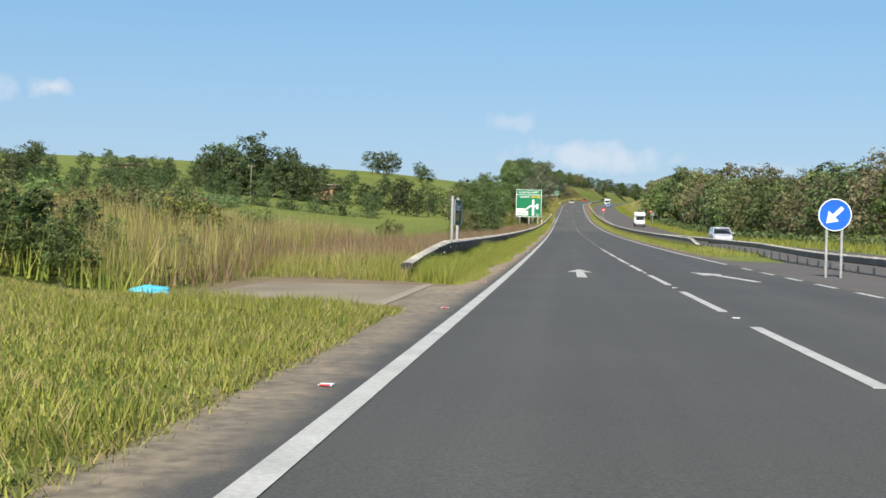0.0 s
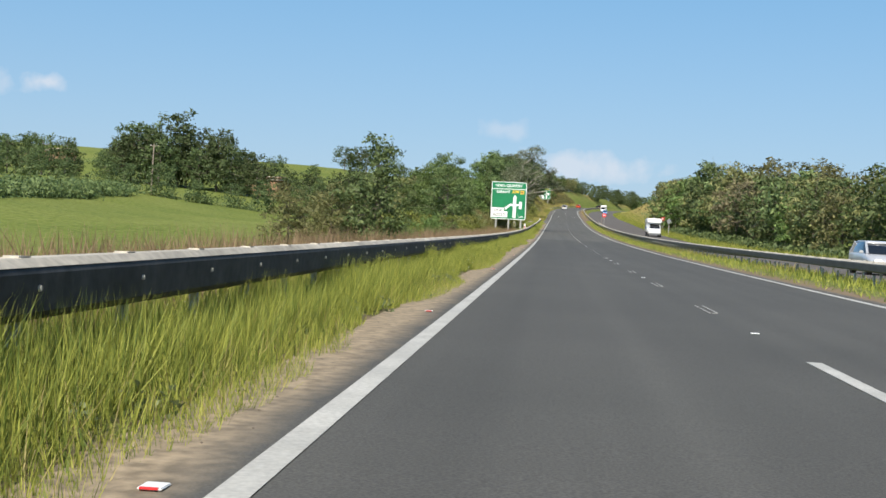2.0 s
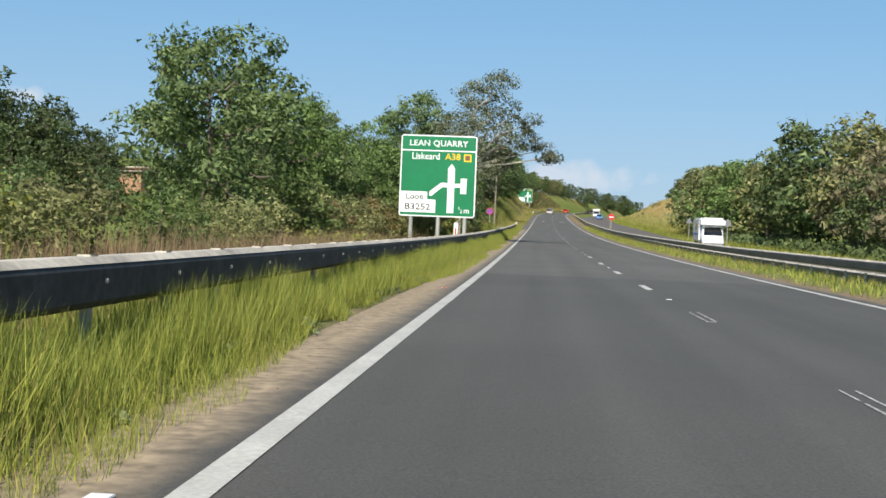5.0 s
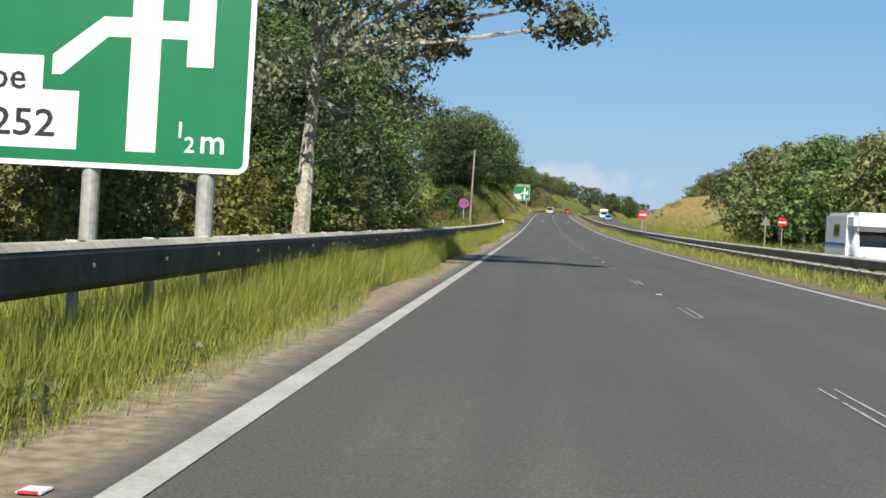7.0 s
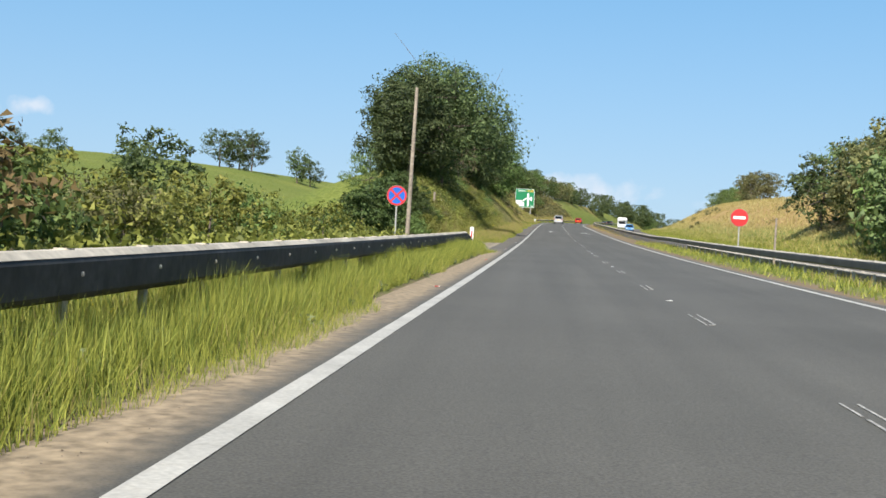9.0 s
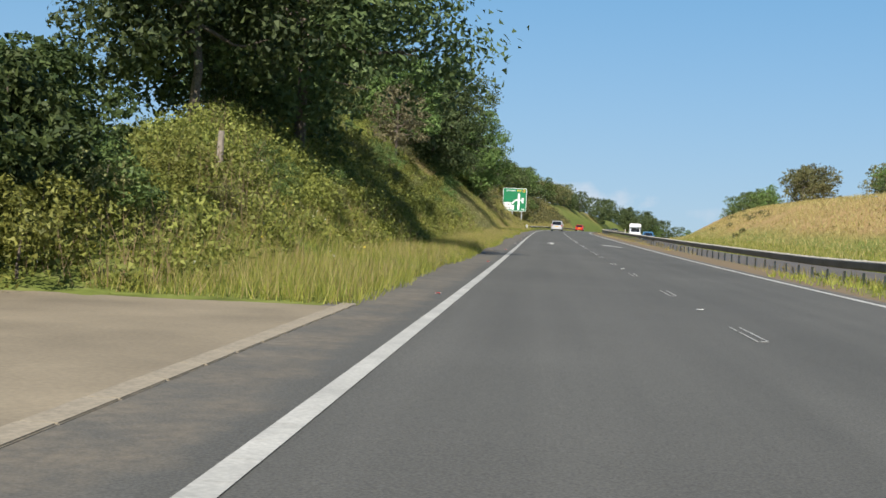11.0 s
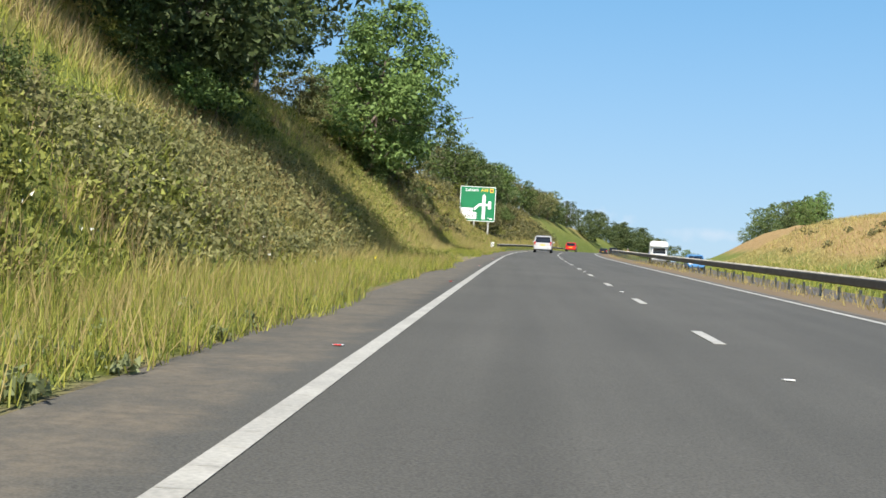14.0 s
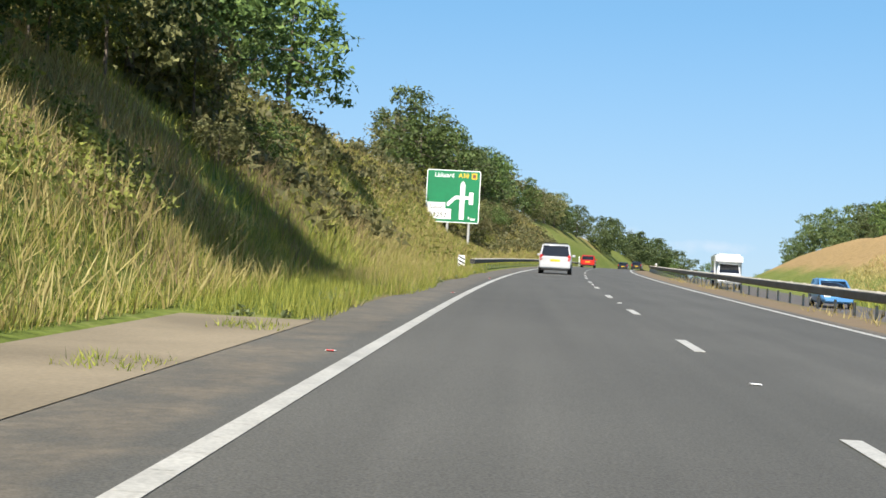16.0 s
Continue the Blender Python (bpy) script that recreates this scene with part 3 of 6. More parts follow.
def carriageway(s_list, mat, label):
    me = strip_mesh("road", ROAD_U, s_list, flat, mat)
    S, U = np.meshgrid(s_list, ROAD_U, indexing="ij")
    dust = smooth(0.0, -0.5, U) * (0.27 + 0.73 * smooth(306, 298, S)) * (0.6 + 0.4 * smooth(18, 30, S)) + 0.35 * smooth(7.2, 7.75, U)
    dust_layer = me.attributes.new("dust", "FLOAT", "POINT")
    dust_layer.data.foreach_set("value", dust.ravel().astype(np.float32))
    tagged(new("road", me), label, "road", kind="structure")


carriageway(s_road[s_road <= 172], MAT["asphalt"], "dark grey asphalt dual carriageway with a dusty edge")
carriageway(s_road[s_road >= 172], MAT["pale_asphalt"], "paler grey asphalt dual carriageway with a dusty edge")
tagged(new("opposite_road", strip_mesh("opposite_road", np.linspace(10.9, 19.2, 6), s_road, lambda S, U: -opposite_drop(S), MAT["opposite"])), "grey asphalt carriageway beyond the central barrier", "road", kind="structure")


def line_mark(name, s0, s1, u0, u1, mat, label, step=4.0):
    me = strip_mesh(name, np.array([u0, u1]), np.append(np.arange(s0, s1 - 0.01, step), s1), lambda S, U: 0 * S + 0.006, mat)
    return tagged(new(name, me), label, "road marking", kind="structure")


line_mark("edge_line", -60, 640, -0.065, 0.10, MAT["paint"], "solid white painted edge line with raised ribs")
line_mark("edge_line", 46, 640, 7.22, 7.38, MAT["paint"], "solid white painted line beside the central reserve")

# ---- lane marks ----
def lane_mark(s0, length, u=3.65, mat=None, hollow=False):
    bm = bmesh.new()
    if hollow:
        # worn away in the middle: only the raised rim of the paint is left
        for x in (-0.060, 0.060):
            box(bm, (0.024, length * 0.62, 0.006), (x, length * 0.31 + 0.1 * (x > 0), 0.003))
            box(bm, (0.020, length * 0.30, 0.005), (x, length * 0.84, 0.0025))
        box(bm, (0.07, 0.09, 0.005), (0.01, 0.05, 0.0025))
    else:
        box(bm, (0.14, length, 0.006), (0, length / 2, 0.003))
    ob = part("lane_mark", bm, mat or MAT["worn_paint" if hollow else "paint"])
    ob.matrix_world = pose(*place(s0, u, 0.003), math.degrees(math.atan(float(road_z(s0 + length) - road_z(s0)) / length)), 0, -float(road_heading(s0)))
    return tagged(ob, "worn hollow white lane dash on grey asphalt" if hollow else "white painted lane dash on grey asphalt", "road marking", "lane dashes", "structure")


FIRST_END = 69.38          # where the last long dash ends, metres along
for k in range(-9, 66):
    end = FIRST_END + 9.0 * (k + 1)
    if k < 0:
        lane_mark(end - 6.0, 6.0)
    else:
        lane_mark(end - 2.0, 2.0, hollow=not (160 < end < 198 or end > 389))


# ---- safety barriers ----
BOX_RAIL = [(-0.06, 0.345), (0.06, 0.345), (0.112, 0.300), (0.125, 0.27), (0.12, 0.06), (0.10, 0.03), (0.06, 0.02), (0.03, 0.0),
            (-0.03, 0.0), (-0.06, 0.02), (-0.10, 0.03), (-0.12, 0.06), (-0.125, 0.27), (-0.112, 0.300)]


def barrier(s0, s1, u, label, low_start=True, low_end=False, base=None, steel="galvanised", deep=0.72, top=0.613, flare=0.0, gap=2.0, bolts=False):
    """A box-section steel rail on posts, dipping to the ground at a ramped end."""
    base = base or (lambda s: float(ground_h(s, u)))
    thing = new("safety_barrier")
    thing.location = place(s0, u, base(s0))
    origin = Vector(thing.location)
    stations = np.arange(s0, s1 + 0.1, gap)
    verts, faces = [], []
    n = len(BOX_RAIL)
    tops = []
    for i, s in enumerate(stations):
        dip = 0.0
        if low_start:
            dip = max(dip, float(smooth(5.0, 0, s - s0)))
        if low_end:
            dip = max(dip, float(smooth(5.0, 0, s1 - s)))
        lift = top - 0.345 * deep - 0.35 * dip
        tops.append(lift)
        c = place(s, u - flare * float(smooth(5.0, 0, s - s0)), base(s) + lift) - origin
        for x, z in BOX_RAIL:
            verts.append((c.x + x, c.y, c.z + (z - 0.345) * deep * (1 - 0.55 * dip) + 0.345 * deep))
    for i in range(len(stations) - 1):
        for j in range(n):
            a, b = i * n + j, i * n + (j + 1) % n
            faces.append((a, b, b + n, a + n))
    faces += [tuple(range(n))[::-1], tuple(range((len(stations) - 1) * n, len(stations) * n))]
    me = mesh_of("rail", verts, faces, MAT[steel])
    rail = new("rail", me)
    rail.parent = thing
    # pale strip along top and shoulders, carrying the sunlight in its colour
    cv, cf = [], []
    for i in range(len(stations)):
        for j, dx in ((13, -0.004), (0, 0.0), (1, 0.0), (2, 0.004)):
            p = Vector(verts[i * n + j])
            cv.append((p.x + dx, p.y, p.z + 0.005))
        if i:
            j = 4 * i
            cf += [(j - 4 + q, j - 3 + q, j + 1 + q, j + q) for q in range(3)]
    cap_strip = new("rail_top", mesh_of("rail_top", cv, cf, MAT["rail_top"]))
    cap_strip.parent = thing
    bm = bmesh.new()
    box(bm, (0.05, 0.09, 0.75), (0, 0, 0.02))
    post_me = bpy.data.meshes.new("post")
    bm.to_mesh(post_me)
    bm.free()
    post_me.materials.append(MAT["post_steel"])
    cap = bmesh.new()
    box(cap, (0.10, 0.16, 0.03), (0, 0, 0), bevel=0.008)
    cap_me = bpy.data.meshes.new("rail_clamp")
    cap.to_mesh(cap_me)
    cap.free()
    cap_me.materials.append(MAT["rail_top"])
    bolt = bmesh.new()
    rod(bolt, (-0.01, 0, 0.0), (0.014, 0, 0.0), 0.020, 0.015, 6)
    bolt_me = bpy.data.meshes.new("bolt")
    bolt.to_mesh(bolt_me)
    bolt.free()
    bolt_me.materials.append(MAT["rail_top"])
    for s, lift in zip(stations, tops):
        if lift + 0.345 * deep < top - 0.16:
            continue
        p = new("post", post_me)
        p.parent, p.location = thing, place(s, u, base(s) + lift + 0.345 * deep - 0.71) - origin
        if bolts:
            w = new("bolt", bolt_me)
            w.parent, w.location = thing, place(s, u + 0.124, base(s) + lift + 0.19 * deep) - origin
        q = new("rail_clamp", cap_me)
        q.parent, q.location = thing, place(s, u, base(s) + lift + 0.345 * deep) - origin
    return tagged(thing, label, "crash barrier", "safety barriers")


barrier(25.4, 300.6, -1.47, "weathered grey steel crash barrier on posts along the grass verge", True, True, None, "grimy_shaded", 0.92, 0.70, 0.35, 1.6, True)
barrier(500.0, 640.0, -1.9, "grey steel crash barrier at the foot of the bank", False, False, None, "grimy_shaded")
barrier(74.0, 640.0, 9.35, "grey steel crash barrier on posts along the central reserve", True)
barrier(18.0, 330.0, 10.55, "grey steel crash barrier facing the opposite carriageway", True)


# ---- ribs, studs, arrows and other marks on the road ----
def stud(s, u, lens, label):
    thing = new("road_stud")
    thing.matrix_world = pose(*place(s, u, 0.003))
    part("casting", box(bmesh.new(), (0.10, 0.13, 0.010), (0, 0, 0.005), bevel=0.004), MAT["white"], thing)
    part("reflector", box(bmesh.new(), (0.075, 0.02, 0.009), (0, -0.065, 0.008), bevel=0.002), lens, thing)
    return tagged(thing, label, "road stud", "road studs")


first = stud(8.5, -0.3, MAT["red"], "red reflecting road stud beside the edge line")
for s in [8.5 + 9 * k for k in range(1, 7)] + [73.6 + 18 * k for k in range(0, 26)]:
    copy_thing(first, pose(*place(s, -0.3, 0.003)))
first = stud(17.0, 3.65, MAT["white"], "white reflecting road stud between lane dashes")
for s in [26.0 + 9 * k for k in range(0, 5)] + [72.7 + 18 * k for k in range(0, 28)]:
    copy_thing(first, pose(*place(s, 3.65, 0.003)))

rib = []
for k in range(0, 940):
    s = 1.0 + 0.5 * k
    x, z = float(road_x(s)), float(road_z(s)) + 0.006
    rib.append((x, s, z))
rv, rf = [], []
for x, y, z in rib:
    i = len(rv)
    rv += [(x - 0.062, y - 0.03, z), (x + 0.097, y - 0.03, z), (x + 0.097, y + 0.03, z), (x - 0.062, y + 0.03, z),
           (x - 0.055, y - 0.015, z + 0.0015), (x + 0.09, y - 0.015, z + 0.0015), (x + 0.09, y + 0.015, z + 0.0015), (x - 0.055, y + 0.015, z + 0.0015)]
    rf += [(i + 4, i + 5, i + 6, i + 7), (i, i + 1, i + 5, i + 4), (i + 1, i + 2, i + 6, i + 5), (i + 2, i + 3, i + 7, i + 6), (i + 3, i, i + 4, i + 7)]
tagged(new("edge_line_rib", mesh_of("edge_line_rib", rv, rf, MAT["paint"])), "raised white ribs along the painted edge line", "road marking", kind="stuff")


def arrow(s, u, outline, label):
    bm = bmesh.new()
    verts = [bm.verts.new((x, y, 0.0)) for x, y in outline]
    bm.faces.new(verts)
    made = bmesh.ops.extrude_face_region(bm, geom=bm.faces[:])
    bmesh.ops.translate(bm, verts=[v for v in made["geom"] if isinstance(v, bmesh.types.BMVert)], vec=(0, 0, 0.006))
    bmesh.ops.recalc_face_normals(bm, faces=bm.faces)
    ob = part("lane_arrow", bm, MAT["paint"])
    ob.matrix_world = pose(*place(s, u, 0.003), math.degrees(math.atan(float(road_grade(s + 3)) / 100)), 0, -float(road_heading(s)))
    return tagged(ob, label, "road marking", "lane arrows", "structure")


AHEAD = [(-0.13, 0), (0.13, 0), (0.10, 3.9), (0.33, 3.7), (0.0, 6.0), (-0.33, 3.7), (-0.10, 3.9)]
INWARD = [(0.40, 0), (0.62, 0), (0.14, 4.2), (0.28, 4.8), (-0.45, 6.0), (-0.34, 3.5), (-0.10, 3.9)]
arrow(30.7, 1.85, AHEAD, "white painted straight arrow on the nearside lane")
arrow(382.0, 1.85, AHEAD, "white painted straight arrow on the nearside lane")
arrow(30.5, 5.5, INWARD, "white painted arrow bending in from the offside lane")
arrow(381.5, 5.5, INWARD, "white painted arrow bending in from the offside lane")

# the turning gap in the central reserve, and the dashed line across its mouth
gap_s = np.array([-60, 0, 30, 44, 56, 64.0])
gap = strip_mesh("turning_lane", np.array([7.75, 8.6, 9.5, 10.9]), gap_s, lambda S, U: 0 * S - 0.004 - 0.03 * smooth(40, 64, S), MAT["opposite"])
tagged(new("turning_lane", gap), "grey asphalt of a turning gap through the central reserve", "road", kind="structure")
for k in range(0, 12):
    lane_mark(-4 + 4.0 * k, 2.0, 7.3)
for s0, s1, u0, label in ((17.0, 24.6, -4.4, "pale dusty concrete pad beside the road edge"), (302.0, 321.5, -5.6, "weathered concrete lay-by pad with a raised kerb"),
                          (440.5, 456.0, -3.2, "narrow pale dusty concrete pad at the foot of the bank")):
    pad = strip_mesh("concrete_pad", np.array([u0, (u0 - 1.3) / 2, -1.22]), np.linspace(s0, s1, 8), lambda S, U: 0 * S + 0.008, MAT["concrete"])
    tagged(new("concrete_pad", pad), label, "pavement", kind="structure")


def kerb(s0, s1, u, label):
    thing = new("kerb")
    thing.location = place(s0, u)
    me = None
    for s in np.arange(s0, s1, 0.915):
        if me is None:
            stone = part("kerb_stone", box(bmesh.new(), (0.21, 0.912, 0.10), (0, 0.455, -0.036), bevel=0.008), MAT["kerb"], thing)
            me = stone.data
        else:
            stone = new("kerb_stone", me)
            stone.parent = thing
        stone.location = place(s, u) - Vector(thing.location)
        stone.rotation_euler.x = math.atan(float(road_grade(s)) / 100)
    return tagged(thing, label, "kerb", kind="structure")


kerb(302.0, 321.5, -1.16, "worn pale concrete kerb stones in a row")
kerb(17.0, 24.6, -1.28, "worn pale concrete kerb stones in a row")

# ---- trees and bushes ----
def leaf_cloud(rng, centres, radii, count, size, flatten=0.8, corners=4):
    """count leaves scattered through the shells of the clumps; each a folded four-cornered leaf, or a three-cornered one where they stay far off."""
    which = rng.integers(0, len(centres), count)
    d = rng.normal(size=(count, 3))
    d /= np.linalg.norm(d, axis=1)[:, None]
    r = rng.random(count) ** 0.45
    p = centres[which] + d * (radii[which] * r)[:, None] * np.array([1, 1, flatten])
    nrm = d * 0.8 + rng.normal(size=(count, 3)) * 0.7
    nrm /= np.linalg.norm(nrm, axis=1)[:, None]
    a = np.cross(nrm, rng.normal(size=(count, 3)))
    a /= np.linalg.norm(a, axis=1)[:, None]
    b = np.cross(nrm, a)
    sz = size * (0.6 + 0.8 * rng.random(count))[:, None]
    if corners == 3:
        return np.stack([p - a * sz * 1.15, p + a * sz * 0.75 - b * sz * 0.62, p + a * sz * 0.75 + b * sz * 0.62], 1).reshape(-1, 3)
    v = np.stack([p - a * sz, p - b * sz * 0.55 + nrm * sz * 0.12, p + a * sz, p + b * sz * 0.55 + nrm * sz * 0.12], 1)
    return v.reshape(-1, 3)


def quads_mesh(name, v, mat, k=4):
    me = bpy.data.meshes.new(name)
    n = len(v) // k
    me.vertices.add(len(v))
    me.vertices.foreach_set("co", v.astype(np.float32).ravel())
    me.loops.add(len(v))
    me.loops.foreach_set("vertex_index", np.arange(len(v), dtype=np.int32))
    me.polygons.add(n)
    me.polygons.foreach_set("loop_start", np.arange(0, len(v), k, dtype=np.int32))
    me.materials.append(mat)
    me.update(calc_edges=True)
    return me


def crown_leaves(rng, lobes, radii, clumps, leaves, size, clump_size, corners, fill=0.22):
    """Leaves of a crown: small tufts over the outsides of the big lobes, and a thin fill inside them."""
    which = rng.integers(0, len(lobes), clumps)
    d = rng.normal(size=(clumps, 3))
    d[:, 2] += 0.25
    d /= np.linalg.norm(d, axis=1)[:, None]
    tufts = lobes[which] + d * (radii[which] * (0.72 + 0.36 * rng.random(clumps)))[:, None] * np.array([1, 1, 0.85])
    inside = int(leaves * fill)
    n = leaves - inside
    k = rng.integers(0, clumps, n)
    e = rng.normal(size=(n, 3))
    e /= np.linalg.norm(e, axis=1)[:, None]
    reach = clump_size * (0.6 + 0.8 * rng.random(clumps))
    pos = tufts[k] + e * (reach[k] * rng.random(n) ** 0.5)[:, None] * np.array([1, 1, 0.62])
    out = d[k] * 0.45 + e * 0.35 + np.array([0, 0, 0.4]) + rng.normal(size=(n, 3)) * 0.45
    k2 = rng.integers(0, len(lobes), inside)
    f = rng.normal(size=(inside, 3))
    f /= np.linalg.norm(f, axis=1)[:, None]
    pos = np.concatenate([pos, lobes[k2] + f * (radii[k2] * 0.8 * rng.random(inside) ** 0.4)[:, None]])
    out = np.concatenate([out, f * 0.6 + rng.normal(size=(inside, 3)) * 0.5])
    return leaf_shapes(rng, pos, out, size, corners)


def leaf_shapes(rng, p, nrm, size, corners):
    """One small flat leaf at every place p, facing nrm."""
    n = len(p)
    nrm = nrm / np.linalg.norm(nrm, axis=1)[:, None]
    a = np.cross(nrm, rng.normal(size=(n, 3)))
    a /= np.linalg.norm(a, axis=1)[:, None]
    b = np.cross(nrm, a)
    sz = size * (0.6 + 0.8 * rng.random(n))[:, None]
    if corners == 3:
        return np.stack([p - a * sz * 1.15, p + a * sz * 0.75 - b * sz * 0.6, p + a * sz * 0.75 + b * sz * 0.6], 1).reshape(-1, 3)
    return np.stack([p - a * sz, p - b * sz * 0.5 + nrm * sz * 0.12, p + a * sz, p + b * sz * 0.5 + nrm * sz * 0.12], 1).reshape(-1, 3)


def tree(name, seed, height, spread, base, leaves, size, mat, label, clumps=120, lean=0.0, corners=3, bark="bark", lobes=11, tuft=0.17, cone=0.0, limbs=True, fill=0.22):
    """A tapered trunk with limbs that run to the lobes of the crown; cone narrows the crown towards its top."""
    rng = np.random.default_rng(seed)
    thing = new(name)
    bm = bmesh.new()
    top = Vector((lean * 0.6, 0, height * 0.78))
    knots = [Vector((0, 0, -0.4)), Vector((lean * 0.04 + rng.normal() * 0.012 * height, rng.normal() * 0.012 * height, height * 0.2)),
             Vector((lean * 0.25 + rng.normal() * 0.025 * height, rng.normal() * 0.025 * height, height * 0.45)), top]
    r = height * 0.021
    for i in range(3):
        rod(bm, knots[i], knots[i + 1], r * (1 - 0.28 * i), r * (1 - 0.28 * (i + 1)), 8 if limbs else 5)
    cs, rs = [], []
    turn = rng.random() * 6.28
    for k in range(lobes):
        lev = (k + 0.5) / lobes
        ang = turn + k * 2.4 + rng.normal() * 0.3
        big = spread * (0.34 + 0.12 * rng.random()) * (1 - 0.45 * cone * lev)
        girth = (math.sin(math.pi * (0.16 + 0.74 * lev)) ** 0.7) * (1 - cone * lev)
        wide = max(0.0, spread * girth * (0.85 + 0.25 * rng.random()) - big * 0.75)
        zc = base + big * 0.6 + (height - base - big * 1.5) * lev
        c = Vector((math.cos(ang) * wide + lean * (0.25 + 0.75 * lev), math.sin(ang) * wide, zc))
        cs.append(c)
        rs.append(big)
        if limbs:
            start = knots[1].lerp(knots[2], min(1.0, 0.4 + 1.2 * lev)) if lev < 0.5 else knots[2].lerp(knots[3], min(0.95, 2 * lev - 1))
            bend = start.lerp(c, 0.55) + Vector((0, 0, -0.06 * spread))
            rod(bm, start, bend, r * 0.40, r * 0.24, 6)
            rod(bm, bend, c, r * 0.24, r * 0.08, 5)
            for q in range(2):
                side = c + Vector(rng.normal(size=3)) * big * 0.6
                rod(bm, bend.lerp(c, 0.4), side, r * 0.14, r * 0.04, 4)
    cs.append(Vector((lean * 0.5, 0, base + (height - base) * 0.5)))
    rs.append(spread * 0.5 * (1 - 0.4 * cone))
    part("trunk", bm, MAT[bark], thing)
    v = crown_leaves(rng, np.array(cs), np.array(rs), clumps, leaves, size, spread * tuft, corners, fill)
    crown = new("crown", quads_mesh("crown", v, mat, corners))
    crown.parent = thing
    return tagged(thing, label, "tree" if name == "tree" else "bush")


def hero(s, u, turn, *spec, **more):
    """One tree of its own shape, standing on the ground at s, u."""
    ob = tree(*spec, **more)
    ob.matrix_world = Matrix.LocRotScale(on_ground(s, u), Euler((0, 0, radians(turn))), None)
    return ob


def m_tall(models):
    return all(m.name.startswith("tree") for m in models)


def scatter(models, spots, group, seed=0):
    """Every spot (s, u, scale) gets a copy of a model, turned at random; nothing grows in front of the direction signs."""
    rng = random.Random(seed)
    for k, (s, u, size) in enumerate(spots):
        low = not m_tall(models)
        if (175 < s < 212 and 0 > u > (-7.2 if low or s < 188 else -11.0)) or (480 < s < 543 and 0 > u > -10.5 and (size > 0.62 or s > 505)) or (508 < s < 543 and 0 > u > -17 and not low):
            continue
        m = models[rng.randrange(len(models))]
        m2 = Matrix.LocRotScale(on_ground(s, u), Euler((0, 0, rng.random() * 6.283)), None)
        ob = copy_thing(m, m2)
        w = size * (0.9 + 0.2 * rng.random())
        ob.scale = (w, w, size * (0.9 + 0.2 * rng.random()))
        tagged(ob, group=group)


def far_wood(name, label, models, spots, seed):
    """Far trees that run together into one wood, joined in one mesh."""
    rng = random.Random(seed)
    sheets = []
    for s, u, size in spots:
        me = next(o for o in models[rng.randrange(len(models))].children if o.name.startswith("crown")).data
        v = np.empty(len(me.vertices) * 3, np.float32)
        me.vertices.foreach_get("co", v)
        turn, at = rng.random() * 6.283, on_ground(s, u)
        c, k = math.cos(turn), math.sin(turn)
        v = v.reshape(-1, 3) @ np.array([[c, k, 0], [-k, c, 0], [0, 0, 1]]) * (size * rng.uniform(0.9, 1.1)) + np.array(at)
        sheets.append(v)
    return tagged(new(name, quads_mesh(name, np.concatenate(sheets), me.materials[0], 3)), label, "wood", kind="stuff")


def retire(models):
    for m in models:
        for o in list(m.children_recursive):
            bpy.data.objects.remove(o)
        bpy.data.objects.remove(m)


oaks = [tree("tree", 11 + i, 10.0, 4.2, 0.8, 9500, 0.12, MAT[("leaf", "leaf_dark", "leaf")[i]], "broad leafy green tree beside the road", 190) for i in range(3)]
wild = [tree("tree", 31 + i, 8.0, 3.0, 0.3, 8200, 0.10, MAT[("leaf", "leaf_olive", "leaf_dark")[i]], "self-sown roadside tree with dense green leaves", 170) for i in range(3)]
near_trees = [tree("tree", 81 + i, 8.4, 3.3, 0.3, 12500, 0.072, MAT[("leaf_dark", "leaf")[i]], "self-sown roadside tree with dense green leaves", 240, corners=4, tuft=0.15) for i in range(2)]
bushes = [tree("bush", 51 + i, 2.4, 1.7, 0.0, 2200, 0.064, MAT[("leaf", "leaf_olive", "bramble")[i]], "dense green bush on the roadside bank", 60, lobes=8, limbs=False) for i in range(3)]
bracken = [tree("bush", 57 + i, 2.3, 1.7, 0.0, 1800, 0.065, MAT[("bracken", "leaf_olive")[i]], "brownish dry bush behind the barrier", 60, lobes=8, limbs=False) for i in range(2)]
gorse = [tree("bush", 61 + i, 2.8, 1.5, 0.0, 4200, 0.06, MAT["gorse"], "dark green spiky gorse bush on the bank", 110, lobes=9, tuft=0.13, cone=0.35, limbs=False) for i in range(2)]
far_trees = [tree("tree", 71 + i, 9.0, 4.4, 0.2, 2600, 0.21, MAT[("leaf", "leaf_dark", "leaf_olive")[i]], "rounded green tree in the distance", 100, fill=0.3) for i in range(3)]
field_trees = [tree("tree", 91 + i, 9.0, 4.5, 0.2, 2600, 0.20, MAT["leaf_deep"], "rounded dark green tree in the fields", 100, fill=0.3) for i in range(2)]
russet = [tree("tree", 77, 9.0, 4.2, 0.2, 2400, 0.20, MAT["leaf_russet"], "greyish brown tree in the offside wood", 100, fill=0.3)]
offside = far_trees[1:] * 2 + far_trees[:1] + russet
deep = [tree("tree", 97, 9.6, 4.6, 0.6, 13000, 0.13, MAT["leaf_deep"], "broad dark-leaved tree on the bank", 210, fill=0.3)]
rr = random.Random(5)

